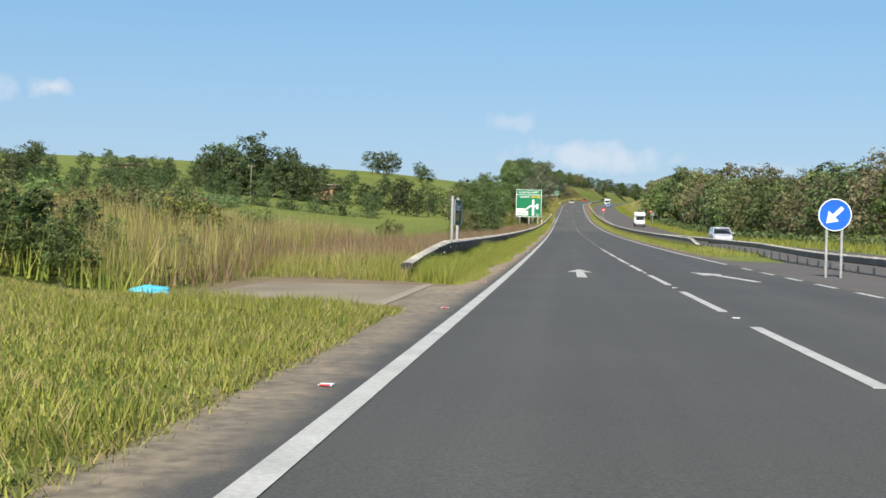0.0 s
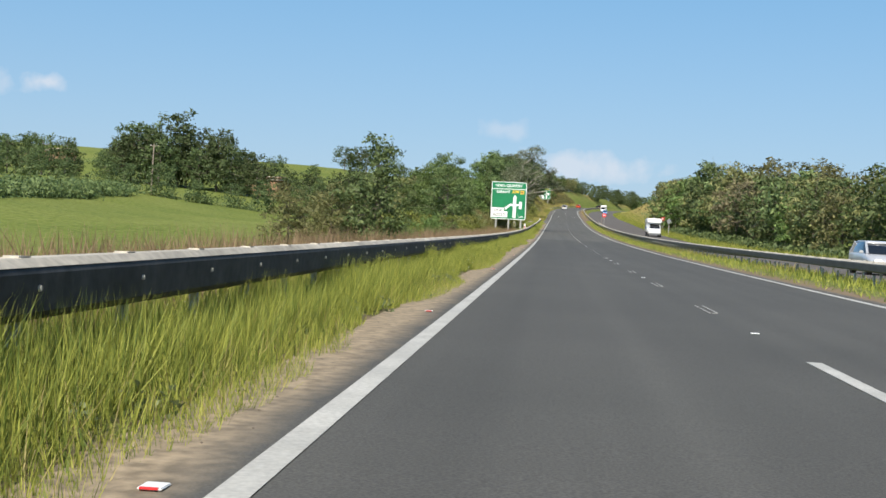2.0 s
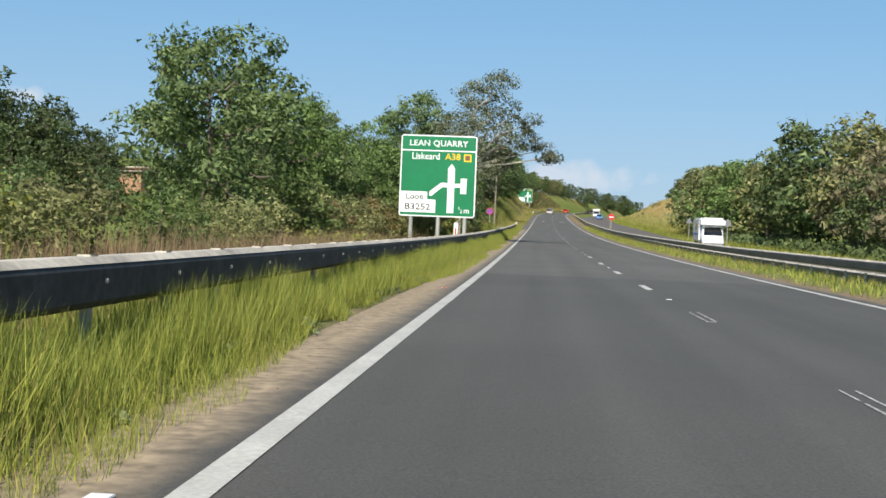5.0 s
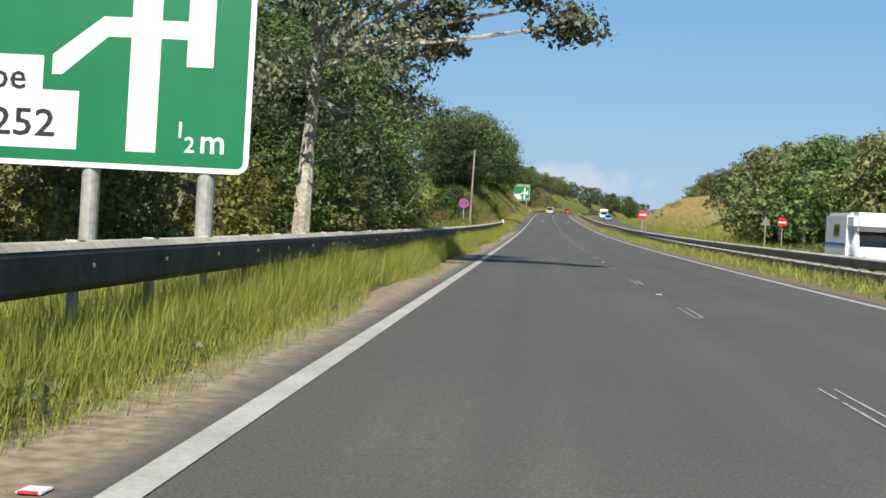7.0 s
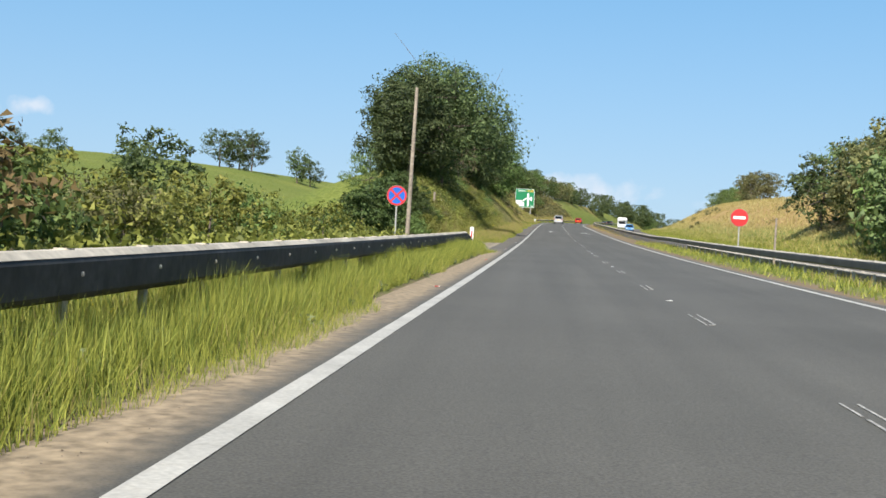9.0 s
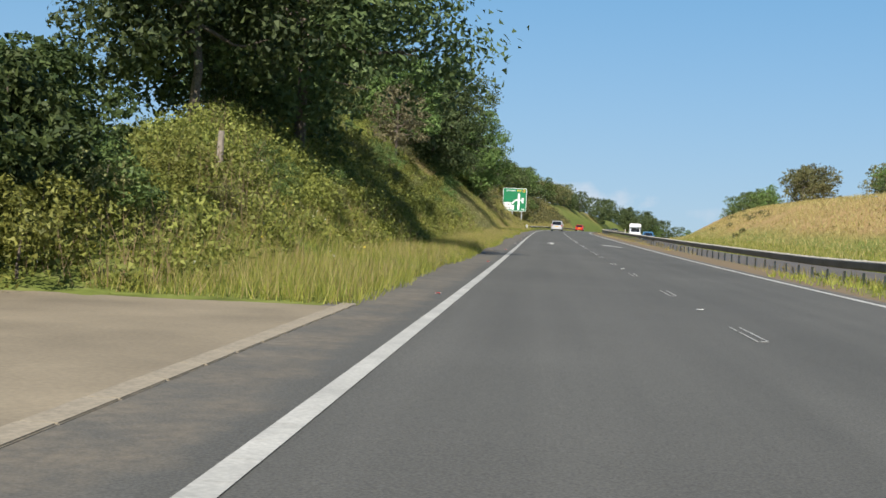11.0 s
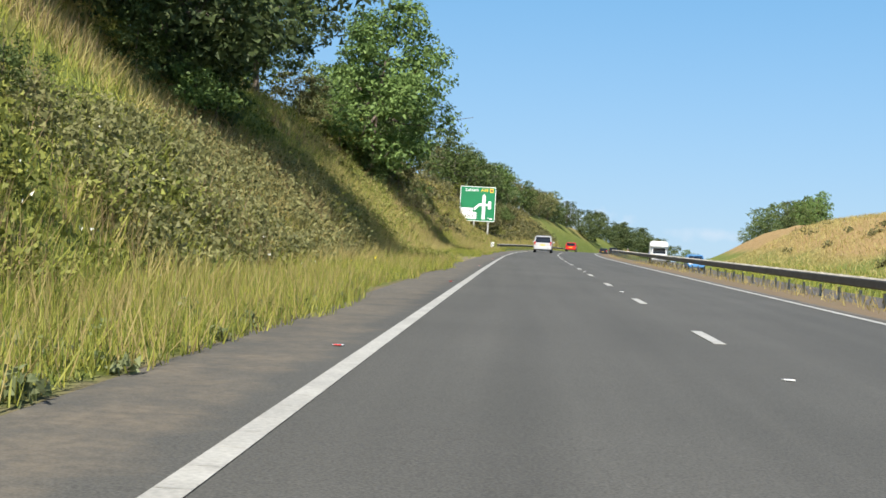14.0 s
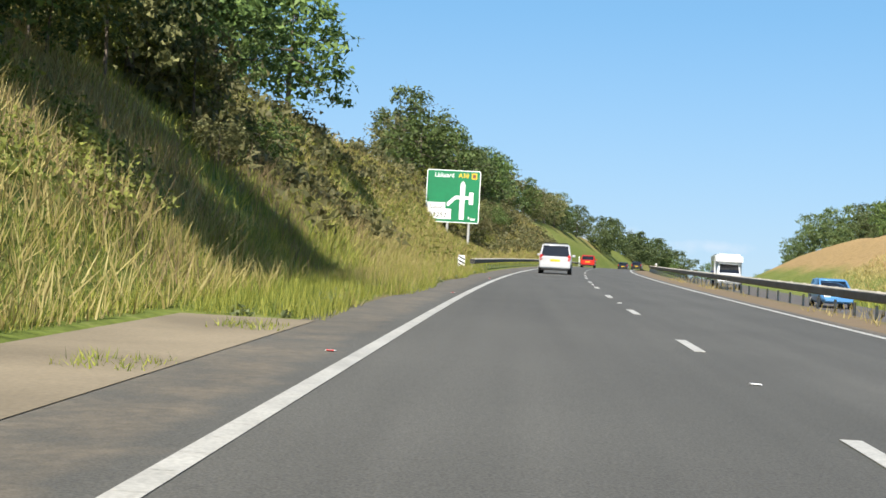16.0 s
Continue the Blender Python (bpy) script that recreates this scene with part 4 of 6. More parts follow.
# nearside: field hedges, single trees, then the wood behind the barrier
scatter(field_trees, [(318, -64, 1.25), (316, -70, 1.55), (322, -75, 1.6), (318, -79, 1.7), (315, -84, 1.6), (320, -88, 1.5), (326, -92, 1.3), (312, -60, 1.0), (308, -80, 1.2), (310, -72, 1.1), (311, -88, 1.1),
                    (313, -66, 1.2), (314, -76, 1.5), (312, -84, 1.4)], "oak clump in the field", 9)
scatter(field_trees, [(298, -26, 0.8), (300, -31, 1.0), (296, -36, 1.05), (301, -40, 0.95), (299, -46, 0.85), (292, -33, 0.7), (290, -43, 0.7)], "trees in the lower field", 45)
scatter(field_trees, [(299, -96, 0.9), (297, -100, 1.0), (301, -104, 1.0), (299, -108, 0.9)], "field trees", 46)
scatter(field_trees, [(600, -92, 1.25), (604, -97, 1.3), (602, -102, 1.35), (598, -78, 1.1), (597, -74, 1.0)], "hilltop trees", 13)
scatter(field_trees, [(220 + rr.uniform(-8, 8), -100 - k * 8, rr.uniform(0.5, 0.9)) for k in range(7)], "field trees", 14)
far_wood("far_hedgerow", "scattered small trees on the far hillside", far_trees[1:2], [(520 + rr.uniform(-10, 10), -120 - k * 17, rr.uniform(0.35, 0.7)) for k in range(14)], 15)
scatter(field_trees, [(330 + rr.uniform(-6, 6), -98 - k * 6.5, rr.uniform(0.5, 0.8)) for k in range(9)] + [(326, -140, 1.5), (330, -146, 1.3)], "hedgerow trees", 54)
far_wood("far_hedgerow", "dark green trees along a field hedge", field_trees[:1], [(252 + rr.uniform(-3, 3), -38 - k * 5.5, rr.uniform(0.4, 0.62)) for k in range(18)], 59)
far_wood("far_hedgerow", "dark green trees along a field hedge", field_trees[:1], [(333 + rr.uniform(-4, 4), -26 - k * 8, rr.uniform(0.5, 0.9)) for k in range(10)], 60)
far_wood("far_hedgerow", "dark green trees along a field hedge", field_trees[1:], [(434 + rr.uniform(-4, 4), -62 - k * 11, rr.uniform(0.5, 0.95)) for k in range(16)], 61)
scatter(wild, [(74, -8.8, 0.30), (92.5, -6.2, 0.30), (96.5, -5.7, 0.30), (99.5, -5.6, 0.32), (112, -7.0, 0.32)], "trees beside the barrier", 12)
hero(96.0, -4.2, 40, "tree", 141, 3.75, 1.5, 0.1, 5200, 0.055, MAT["leaf_dark"], "slender young tree rising behind the barrier", 110, tuft=0.2, cone=0.55)
scatter(bushes + bracken, [(17.5 + rr.random() * 18, -7.0 - rr.random() * 4.5, rr.uniform(0.4, 0.72)) for k in range(30)], "rough bank", 16)
scatter(gorse + bushes[:1], [(18.5, -6.3, 0.42), (19.2, -7.0, 0.5), (20.0, -7.8, 0.5), (20.8, -6.6, 0.42), (22.0, -7.4, 0.45), (24.0, -6.2, 0.4), (28.0, -6.0, 0.36)], "rough bank", 58)
scatter(bushes, [(104 + k * 2.1 + rr.uniform(-1, 1), -4.8 - rr.random() * 4, rr.uniform(0.4, 0.8)) for k in range(36)], "scrub behind the barrier", 17)
scatter(oaks + wild, [(199, -12.4, 0.76), (203.5, -11.8, 0.80), (208, -11.4, 0.80), (213.5, -10.8, 0.82), (219, -9.8, 0.66), (224, -10.2, 0.86), (234, -10.6, 0.9),
                      (244, -10.4, 0.9), (254, -8.6, 0.85), (259, -8.0, 0.80), (180, -9.2, 0.9), (186, -10.2, 0.85)], "roadside wood", 1)
scatter(near_trees, [(229, -8.0, 0.95), (234, -7.4, 1.0), (239, -7.4, 1.05), (244, -7.0, 1.1), (249, -6.6, 1.15), (254, -6.8, 1.05)], "roadside wood", 63)
scatter(near_trees, [(231, -5.8, 0.75), (237, -5.6, 0.8), (243, -5.4, 0.82)], "roadside wood", 43)
scatter(bushes + bracken, [(186 + k * 1.3 + rr.uniform(-0.5, 0.5), -7.6 - rr.random() * 5.5, rr.uniform(0.9, 1.35)) for k in range(34)], "roadside wood", 49)
scatter(bracken, [(188 + k * 1.4 + rr.uniform(-0.5, 0.5), -7.3 - rr.random() * 2.0, rr.uniform(0.8, 1.25)) for k in range(20)], "roadside wood", 55)
scatter(far_trees, [(206 + k * 5 + rr.uniform(-1, 1), -14 - rr.random() * 5, rr.uniform(0.8, 1.0)) for k in range(11)], "roadside wood", 2)
scatter(bushes + bracken, [(176 + k * 2.0 + rr.uniform(-1, 1), -4.6 - rr.random() * 1.4, rr.uniform(0.7, 1.2)) for k in range(44)], "roadside wood", 21)
scatter(bushes, [(266 + k * 1.7 + rr.uniform(-1, 1), -5.3 - rr.random() * 4, rr.uniform(0.75, 1.2) - 0.018 * k) for k in range(22)], "scrub behind the barrier", 22)
scatter(bushes, [(272 + k * 1.8 + rr.uniform(-1, 1), -9.5 - rr.random() * 4, rr.uniform(0.7, 1.1)) for k in range(15)], "scrub behind the barrier", 44)

# the pale-leaved tree that reaches out over the lane
poplar = hero(223.5, -3.9, 0, "tree", 131, 11.4, 3.1, 2.2, 13500, 0.085, MAT["pale_leaf"], "tall pale-leaved tree leaning out over the road", 230, 1.7, 4, "pale_bark", tuft=0.2)
rng = np.random.default_rng(132)
limb_tips = np.array([(4.2, 0.4, 6.6), (5.4, 0.6, 6.0), (3.2, -0.6, 7.9), (6.1, 0.7, 5.6), (4.6, -0.8, 7.6), (3.0, 0.9, 5.4)])
bm = bmesh.new()
for tip in limb_tips:
    rod(bm, (0.5, 0, 4.6), (tip[0] * 0.55, tip[1] * 0.4, tip[2] * 0.9), 0.10, 0.06, 6)
    rod(bm, (tip[0] * 0.55, tip[1] * 0.4, tip[2] * 0.9), tip, 0.06, 0.02, 5)
part("limb", bm, MAT["pale_bark"], poplar)
reach = new("overhanging_leaves", quads_mesh("overhanging_leaves", crown_leaves(rng, limb_tips, np.array([0.9, 0.75, 0.9, 0.5, 0.7, 0.8]), 70, 3600, 0.085, 0.42, 4, 0.1), MAT["pale_leaf"], 4))
reach.parent = poplar

# trees and scrub on the nearside cutting, with sunny gaps between
hero(341.0, -8.9, 200, "tree", 147, 8.8, 4.0, 0.6, 17000, 0.115, MAT["leaf_deep"], "dark leafy tree over the bank", 240, fill=0.35, lobes=14)
hero(347.5, -7.0, 20, "tree", 142, 10.8, 5.9, 0.8, 23000, 0.125, MAT["leaf_deep"], "broad dark spreading tree over the foot of the bank", 320, fill=0.35, lobes=16, tuft=0.21)
hero(358.0, -9.8, 70, "tree", 143, 10.0, 5.2, 0.8, 15000, 0.125, MAT["leaf_deep"], "broad dark-leaved tree on the bank", 240, fill=0.35)
scatter(oaks, [(354, -11.6, 0.5), (358, -12.0, 0.55), (362, -11.6, 0.6)], "trees on the bank", 47)
scatter(oaks + wild, [(364 + k * 3.6 + rr.uniform(-1.2, 1.2), -11.6 - rr.random() * 1.4, rr.uniform(0.55, 0.7)) for k in range(4)], "trees on the bank", 3)
hero(388.0, -8.6, 0, "tree", 144, 6.0, 2.2, 1.0, 4200, 0.085, MAT["leaf_russet"], "thin brownish tree on the bank", 90, tuft=0.2)
hero(421.0, -9.0, 0, "tree", 145, 11.4, 5.5, 0.2, 19000, 0.13, MAT["leaf_deep"], "broad dark sycamore on the bank", 260, 1.0, fill=0.35, lobes=14)
scatter(deep, [(419.0, -13.2, 1.0), (427.0, -11.5, 0.85)], "trees on the bank", 52)
scatter(oaks + wild, [(s + rr.uniform(-1, 1), -10.6 - rr.random() * 2.0, rr.uniform(0.85, 1.0)) for s in (412, 434, 440, 447)], "trees on the bank", 31)
hero(234.0, -7.8, 0, "tree", 149, 11.5, 3.6, 0.3, 17000, 0.11, MAT["leaf_dark"], "dense dark green tree behind the poplar", 230, 0.0, fill=0.3)
hero(458.0, -7.8, 0, "tree", 146, 11.0, 4.4, 0.6, 17000, 0.125, MAT["leaf"], "tall leafy green tree beyond the concrete pad", 230, 1.2, fill=0.3, lobes=14)
scatter(oaks + wild, [(s + rr.uniform(-1, 1), -8.2 - rr.random() * 2.0, rr.uniform(0.78, 0.95)) for s in (468, 472, 476, 480, 485)], "trees on the bank", 37)
scatter(wild, [(388 + k * 6.0 + rr.uniform(-2, 2), -15 - rr.random() * 4, rr.uniform(0.9, 1.15)) for k in range(14)], "trees on the bank", 34)
scatter(far_trees, [(482 + k * 5.0 + rr.uniform(-2, 2), -11.5 - rr.random() * 5, rr.uniform(0.65, 0.95)) for k in range(46)], "trees on the bank", 23)
scatter(bushes, [(316 + k * 0.9 + rr.uniform(-0.6, 0.6), -5.6 - rr.random() * 1.6, rr.uniform(0.5, 0.75)) for k in range(13)], "bushes on the bank", 4)
scatter(bushes, [(328 + k * 1.5 + rr.uniform(-0.6, 0.6), -4.4 - rr.random() * 2.6, rr.uniform(0.22, 0.42)) for k in range(40)], "bushes on the bank", 56)
scatter(gorse, [(314 + k * 0.8 + rr.uniform(-0.5, 0.5), -6.6 - rr.random() * 2.4, rr.uniform(0.95, 1.2)) for k in range(19)], "bushes on the bank", 32)
# dark gorse set under the spreading tree, its shade carried in the leaf colour
scatter(gorse, [(341 + k * 1.2 + rr.uniform(-1, 1), -7.2 - rr.random() * 4.5, rr.uniform(0.5, 0.8)) for k in range(14)], "bushes on the bank", 53)
scatter(bushes, [(366 + k * 1.5 + rr.uniform(-1, 1), -4.6 - rr.random() * 4.5, rr.uniform(0.3, 0.6)) for k in range(26)], "bushes on the bank", 64)
scatter(bushes, [(360 + k * 1.3 + rr.uniform(-1, 1), -7.0 - rr.random() * 4, rr.uniform(0.3, 0.55)) for k in range(27)], "bushes on the bank", 38)
scatter(gorse + bushes[:1], [(419, -7.6, 0.8), (420.5, -8.4, 0.9), (422, -7.8, 0.8), (424, -8.4, 0.9), (417, -8.6, 0.8), (457, -7.6, 0.8), (459, -7.8, 0.9)], "bushes on the bank", 62)
scatter(bushes, [(398 + k * 3.2 + rr.uniform(-1, 1), -8.0 - rr.random() * 5, rr.uniform(0.35, 0.75)) for k in range(12)], "bushes on the bank", 33)
scatter(bushes, [(456 + k * 1.6 + rr.uniform(-1, 1), -8.2 - rr.random() * 4, rr.uniform(0.8, 1.4)) for k in range(17)], "bushes on the bank", 50)
scatter(bushes, [(470 + k * 3.0 + rr.uniform(-1, 1), -5.6 - rr.random() * 6, rr.uniform(0.6, 1.3)) for k in range(40)], "bushes on the bank", 25)

# offside: a wood along the other carriageway, then single trees over the straw slope
offside_size = lambda s: 0.80 + 0.16 * float(smooth(165, 215, s)) + 0.24 * float(smooth(225, 260, s))
row = [30 + k * 4.6 + rr.uniform(-2, 2) for k in range(52)]
scatter(offside, [(s, 25.5 + rr.random() * 4, offside_size(s) * rr.uniform(0.85, 1.15)) for s in row if s < 266], "offside wood", 6)
row = [40 + k * 8 + rr.uniform(-2, 2) for k in range(28)]
far_wood("far_wood", "olive green wood behind the offside trees", far_trees[2:], [(s, 33 + rr.random() * 8, offside_size(s) * rr.uniform(0.95, 1.2)) for s in row], 26)
scatter(far_trees, [(392 + k * 13 + rr.uniform(-5, 5), 46 + rr.random() * 10, rr.uniform(0.35, 0.6)) for k in range(8)], "trees on the straw slope", 7)
scatter(far_trees, [(507, 40.5, 0.72), (512, 43, 0.85), (516, 41, 0.75), (520, 46, 0.8), (625, 43, 0.8), (632, 46, 0.95), (640, 42, 0.85)], "trees on the straw slope", 48)
scatter(far_trees, [(450 + k * 7 + rr.uniform(-2, 2), 50 + rr.random() * 6, rr.uniform(0.55, 0.85)) for k in range(8)], "trees on the straw slope", 57)
far_wood("far_wood", "green wood beyond the straw slope", far_trees[1:2], [(640 + k * 9 + rr.uniform(-3, 3), 34 + rr.random() * 16, rr.uniform(0.7, 1.1)) for k in range(20)], 28)
scatter(far_trees, [(288 + k * 3.4 + rr.uniform(-1, 1), 27.3 + rr.random() * 5, rr.uniform(1.06, 1.2) - 0.024 * max(0, k - 12)) for k in range(26)], "dark clump by the opposite road", 35)
scatter(far_trees, [(300, 25.5, 0.95), (308, 25.0, 1.05), (316, 24.5, 1.15), (321, 26, 1.15), (326, 25, 1.1), (331, 26.5, 1.0), (337, 25.5, 0.85)], "dark clump by the opposite road", 51)
# far end of the road
far_wood("far_wood", "dark green wood at the far end of the road", far_trees[1:2], [(720 + k * 9 + rr.uniform(-5, 5), rr.uniform(-30, -8), rr.uniform(0.9, 1.3)) for k in range(30)], 10)
far_wood("far_wood", "green wood at the far end of the road", far_trees[:1], [(900 + rr.uniform(-40, 40), -40 + k * 11, rr.uniform(0.9, 1.4)) for k in range(26)], 11)
retire(oaks + wild + near_trees + bushes + bracken + gorse + deep + far_trees + field_trees + russet)


def dead_shrub(s, u, seed, high):
    """A leafless shrub: forking pale twigs from one root."""
    rng = np.random.default_rng(seed)
    thing = new("dead_shrub")
    thing.matrix_world = pose(*on_ground(s, u))
    for k in range(5):
        bm = bmesh.new()
        at, way = Vector((0, 0, -0.1)), Vector((rng.normal() * 0.5, rng.normal() * 0.5, 1.0)).normalized()
        for q in range(5):
            nxt = at + way * high * 0.24
            rod(bm, at, nxt, 0.019 * (1 - 0.18 * q), 0.019 * (1 - 0.18 * (q + 1)), 5)
            for w in range(2):
                fork = (way + Vector(rng.normal(size=3)) * 0.75).normalized()
                end = nxt + fork * high * (0.10 + 0.16 * rng.random())
                rod(bm, nxt, end, 0.010, 0.006, 4)
                rod(bm, end, end + (fork + Vector(rng.normal(size=3)) * 0.6).normalized() * high * 0.12, 0.008, 0.004, 3)
            at, way = nxt, (way + Vector(rng.normal(size=3)) * 0.28).normalized()
        part("branch", bm, MAT["pale_bark"], thing)
    return tagged(thing, "leafless pale shrub with forking dead twigs", "shrub", "dead shrubs")


for s, u, seed, high in ((217.0, -5.2, 1, 2.2), (229.5, -5.2, 2, 2.2), (234.5, -5.0, 3, 2.3), (240.0, -4.8, 4, 2.0), (246.0, -4.8, 5, 2.0)):
    dead_shrub(s, u, seed, high)


# ---- grass, brambles and weeds ----
def blades(rng, s, u, height, width, lean=0.35, lift=0.0):
    """Grass blades, one pointed leaning strip each, standing on the ground at s, u."""
    n = len(s)
    base = np.stack([road_x(s) + u, s, road_z(s) + ground_h(s, u) + lift], 1)
    ang = rng.random(n) * 2 * np.pi
    side = np.stack([np.cos(ang), np.sin(ang), 0 * ang], 1) * (width * (0.6 + 0.8 * rng.random(n)))[:, None] * 0.5
    hh = height * (0.5 + 0.8 * rng.random(n))
    out = rng.normal(size=(n, 2)) * lean
    tip = base + np.stack([out[:, 0] * hh * 0.85, out[:, 1] * hh * 0.85, hh], 1)
    v = np.stack([base - side, base + side, tip], 1)
    return v.reshape(-1, 3)


def patch(rng, s, u, scale):
    """Where plants of one kind stand together: noise from 0 to 1."""
    return np.array([noise.noise((a * scale, b * scale, 7.0)) for a, b in zip(s, u)]) * 0.5 + 0.5


def grass_strip(name, seed, count, s0, s1, u0, u1, height, width, mat, label, keep=None, lean=0.35, rise=0.0):
    rng = np.random.default_rng(seed)
    s = s0 + (s1 - s0) * rng.random(count)
    u = u0 + (u1 - u0) * rng.random(count)
    if keep is not None:
        ok = keep(rng, s, u)
        s, u = s[ok], u[ok]
    h = height * (0.6 + 0.8 * patch(rng, s, u, 0.45)) * (1 + rise * smooth(-0.7, -1.25, u))
    v = blades(rng, s, u, h, width * 1.15, lean)
    return tagged(new(name, quads_mesh(name, v, mat, 3)), label, "grass", kind="stuff")


def off_pads(s, u):
    return ~(((s > 16.8) & (s < 24.8) & (u > -4.45)) | ((s > 301.7) & (s < 321.8) & (u > -5.7)) | ((s > 440.3) & (s < 456.2) & (u > -3.25)))


def ragged(rng, s, u):
    """The verge's edge wanders, with bare gaps."""
    edge = -0.30 - 0.56 * smooth(296, 326, s) - 0.30 * patch(rng, s, u * 0, 0.9) - 0.42 * smooth(0.35, 0.7, patch(rng, s, u * 0 + 5, 0.11))
    return (u < edge) & off_pads(s, u)


grass_strip("verge_grass", 1, 360000, 24.8, 302, -1.55, -0.4, 0.17, 0.0072, MAT["grass"], "long yellow-green grass on the verge under the barrier", ragged, 0.34, 1.6)
grass_strip("verge_grass", 39, 90000, 24.8, 302, -1.5, -0.95, 0.43, 0.009, MAT["grass"], "tall grass standing along the foot of the barrier", ragged, 0.25)
grass_strip("verge_grass", 34, 60000, 24.8, 302, -2.6, -1.45, 0.36, 0.013, MAT["grass"], "tall yellow-green grass behind the barrier", ragged, 0.35)
grass_strip("verge_straw", 2, 42000, 24.8, 302, -2.2, -0.5, 0.20, 0.007, MAT["straw"], "dry straw stalks among the verge grass", lambda r, s, u: ragged(r, s, u) & (patch(r, s, u, 0.3) > 0.46), 0.35, 0.6)
grass_strip("verge_grass", 3, 150000, 321.8, 500, -4.6, -0.9, 0.30, 0.012, MAT["grass"], "long green grass at the foot of the bank", ragged)
grass_strip("verge_straw", 4, 46000, 321.8, 500, -4.8, -1.2, 0.42, 0.011, MAT["straw"], "tall straw-coloured grass at the foot of the bank", lambda r, s, u: ragged(r, s, u) & (patch(r, s, u, 0.2) > 0.36))
grass_strip("reserve_grass", 5, 30000, 58, 345, 8.1, 11.0, 0.18, 0.028, MAT["grass"], "short dry grass on the central reserve")
grass_strip("reserve_straw", 6, 14000, 58, 520, 8.6, 11.0, 0.24, 0.022, MAT["straw"], "straw-coloured grass under the central barrier", lambda r, s, u: patch(r, s, u, 0.15) > 0.5)
grass_strip("bank_grass", 7, 62000, 402, 500, -12.5, -3.2, 0.50, 0.026, MAT["straw"], "rough straw-coloured grass over the bank", lambda r, s, u: off_pads(s, u) & (patch(r, s, u, 0.09) > 0.46), 0.5)
grass_strip("bank_grass", 8, 38000, 390, 500, -12.0, -3.2, 0.45, 0.028, MAT["grass"], "rough green grass over the bank", lambda r, s, u: off_pads(s, u) & (patch(r, s, u, 0.09) < 0.62), 0.5)
grass_strip("tall_grass", 9, 20000, 19, 46, -13, -5.4, 0.85, 0.016, MAT["straw"], "tall reedy straw grass on the rough bank", lambda r, s, u: off_pads(s, u), 0.2)
grass_strip("tall_grass", 10, 17000, 18, 62, -13, -5.2, 0.7, 0.026, MAT["grass"], "tall green grass behind the verge", lambda r, s, u: off_pads(s, u), 0.25)
grass_strip("rough_grass", 40, 34000, 24.7, 46, -6.0, -1.4, 0.26, 0.011, MAT["grass"], "rough green grass behind the concrete pad", ragged, 0.4)
grass_strip("rough_straw", 49, 14000, 24.7, 46, -6.0, -1.6, 0.36, 0.009, MAT["straw"], "dry grass stalks behind the concrete pad", ragged, 0.35)
grass_strip("seed_heads", 50, 5000, 27, 50, -6.5, -2.2, 0.55, 0.013, MAT["seed"], "brown seeding weeds around the barrier's end", ragged, 0.3)
grass_strip("seed_heads", 11, 34000, 30, 185, -7.0, -2.0, 0.62, 0.018, MAT["seed"], "brown seeding weeds behind the barrier", None, 0.3)
grass_strip("verge_grass", 15, 16000, 1, 17, -4.0, -0.8, 0.15, 0.012, MAT["grass"], "tufts of grass along the road edge", lambda r, s, u: ragged(r, s, u) & (patch(r, s, u, 0.8) > 0.55))
grass_strip("short_grass", 12, 90000, 1, 17, -8.5, -0.6, 0.07, 0.012, MAT["grass"], "short sunlit grass beside the road edge", ragged, 0.6)
grass_strip("short_straw", 16, 30000, 1, 17, -8.5, -0.7, 0.09, 0.010, MAT["straw"], "short dry straw among the mown grass", ragged, 0.6)
grass_strip("kerb_weed", 37, 2600, 440.5, 456, -2.1, -1.25, 0.10, 0.012, MAT["grass"], "small tufts of grass growing along the pad's edge", lambda r, s, u: patch(r, s, u * 0, 0.6) > 0.62, 0.6)
grass_strip("kerb_weed", 17, 5000, 303, 321, -1.45, -0.95, 0.09, 0.012, MAT["grass"], "small tufts of grass growing along the kerb", lambda r, s, u: patch(r, s, u * 0, 0.55) > 0.66, 0.6)
grass_strip("seed_heads", 35, 12000, 20, 50, -12, -4.8, 0.85, 0.02, MAT["seed"], "brown seeding weeds on the rough bank", lambda r, s, u: off_pads(s, u) & (patch(r, s, u, 0.3) > 0.45), 0.25)
grass_strip("seed_heads", 18, 30000, 398, 500, -10, -3.6, 0.75, 0.014, MAT["seed"], "tall brown seeding weeds on the bank", lambda r, s, u: off_pads(s, u) & (patch(r, s, u, 0.25) > 0.60), 0.3)
grass_strip("seed_heads", 38, 9000, 322, 404, -9, -3.4, 0.8, 0.013, MAT["seed"], "tall brown seeding weeds among the brambles", lambda r, s, u: off_pads(s, u) & (patch(r, s, u, 0.3) > 0.58), 0.3)
grass_strip("bank_grass", 21, 12000, 424, 441, -7.5, -3.4, 0.6, 0.016, MAT["straw"], "tall dry grass before the concrete pad", lambda r, s, u: off_pads(s, u), 0.4)
grass_strip("slope_straw", 13, 40000, 322, 560, 22, 40, 0.40, 0.06, MAT["straw"], "dry straw grass on the far cutting", None, 0.6)
grass_strip("opposite_verge", 14, 30000, 60, 520, 19.4, 25.5, 0.45, 0.05, MAT["grass"], "long grass beside the opposite carriageway", None, 0.4)


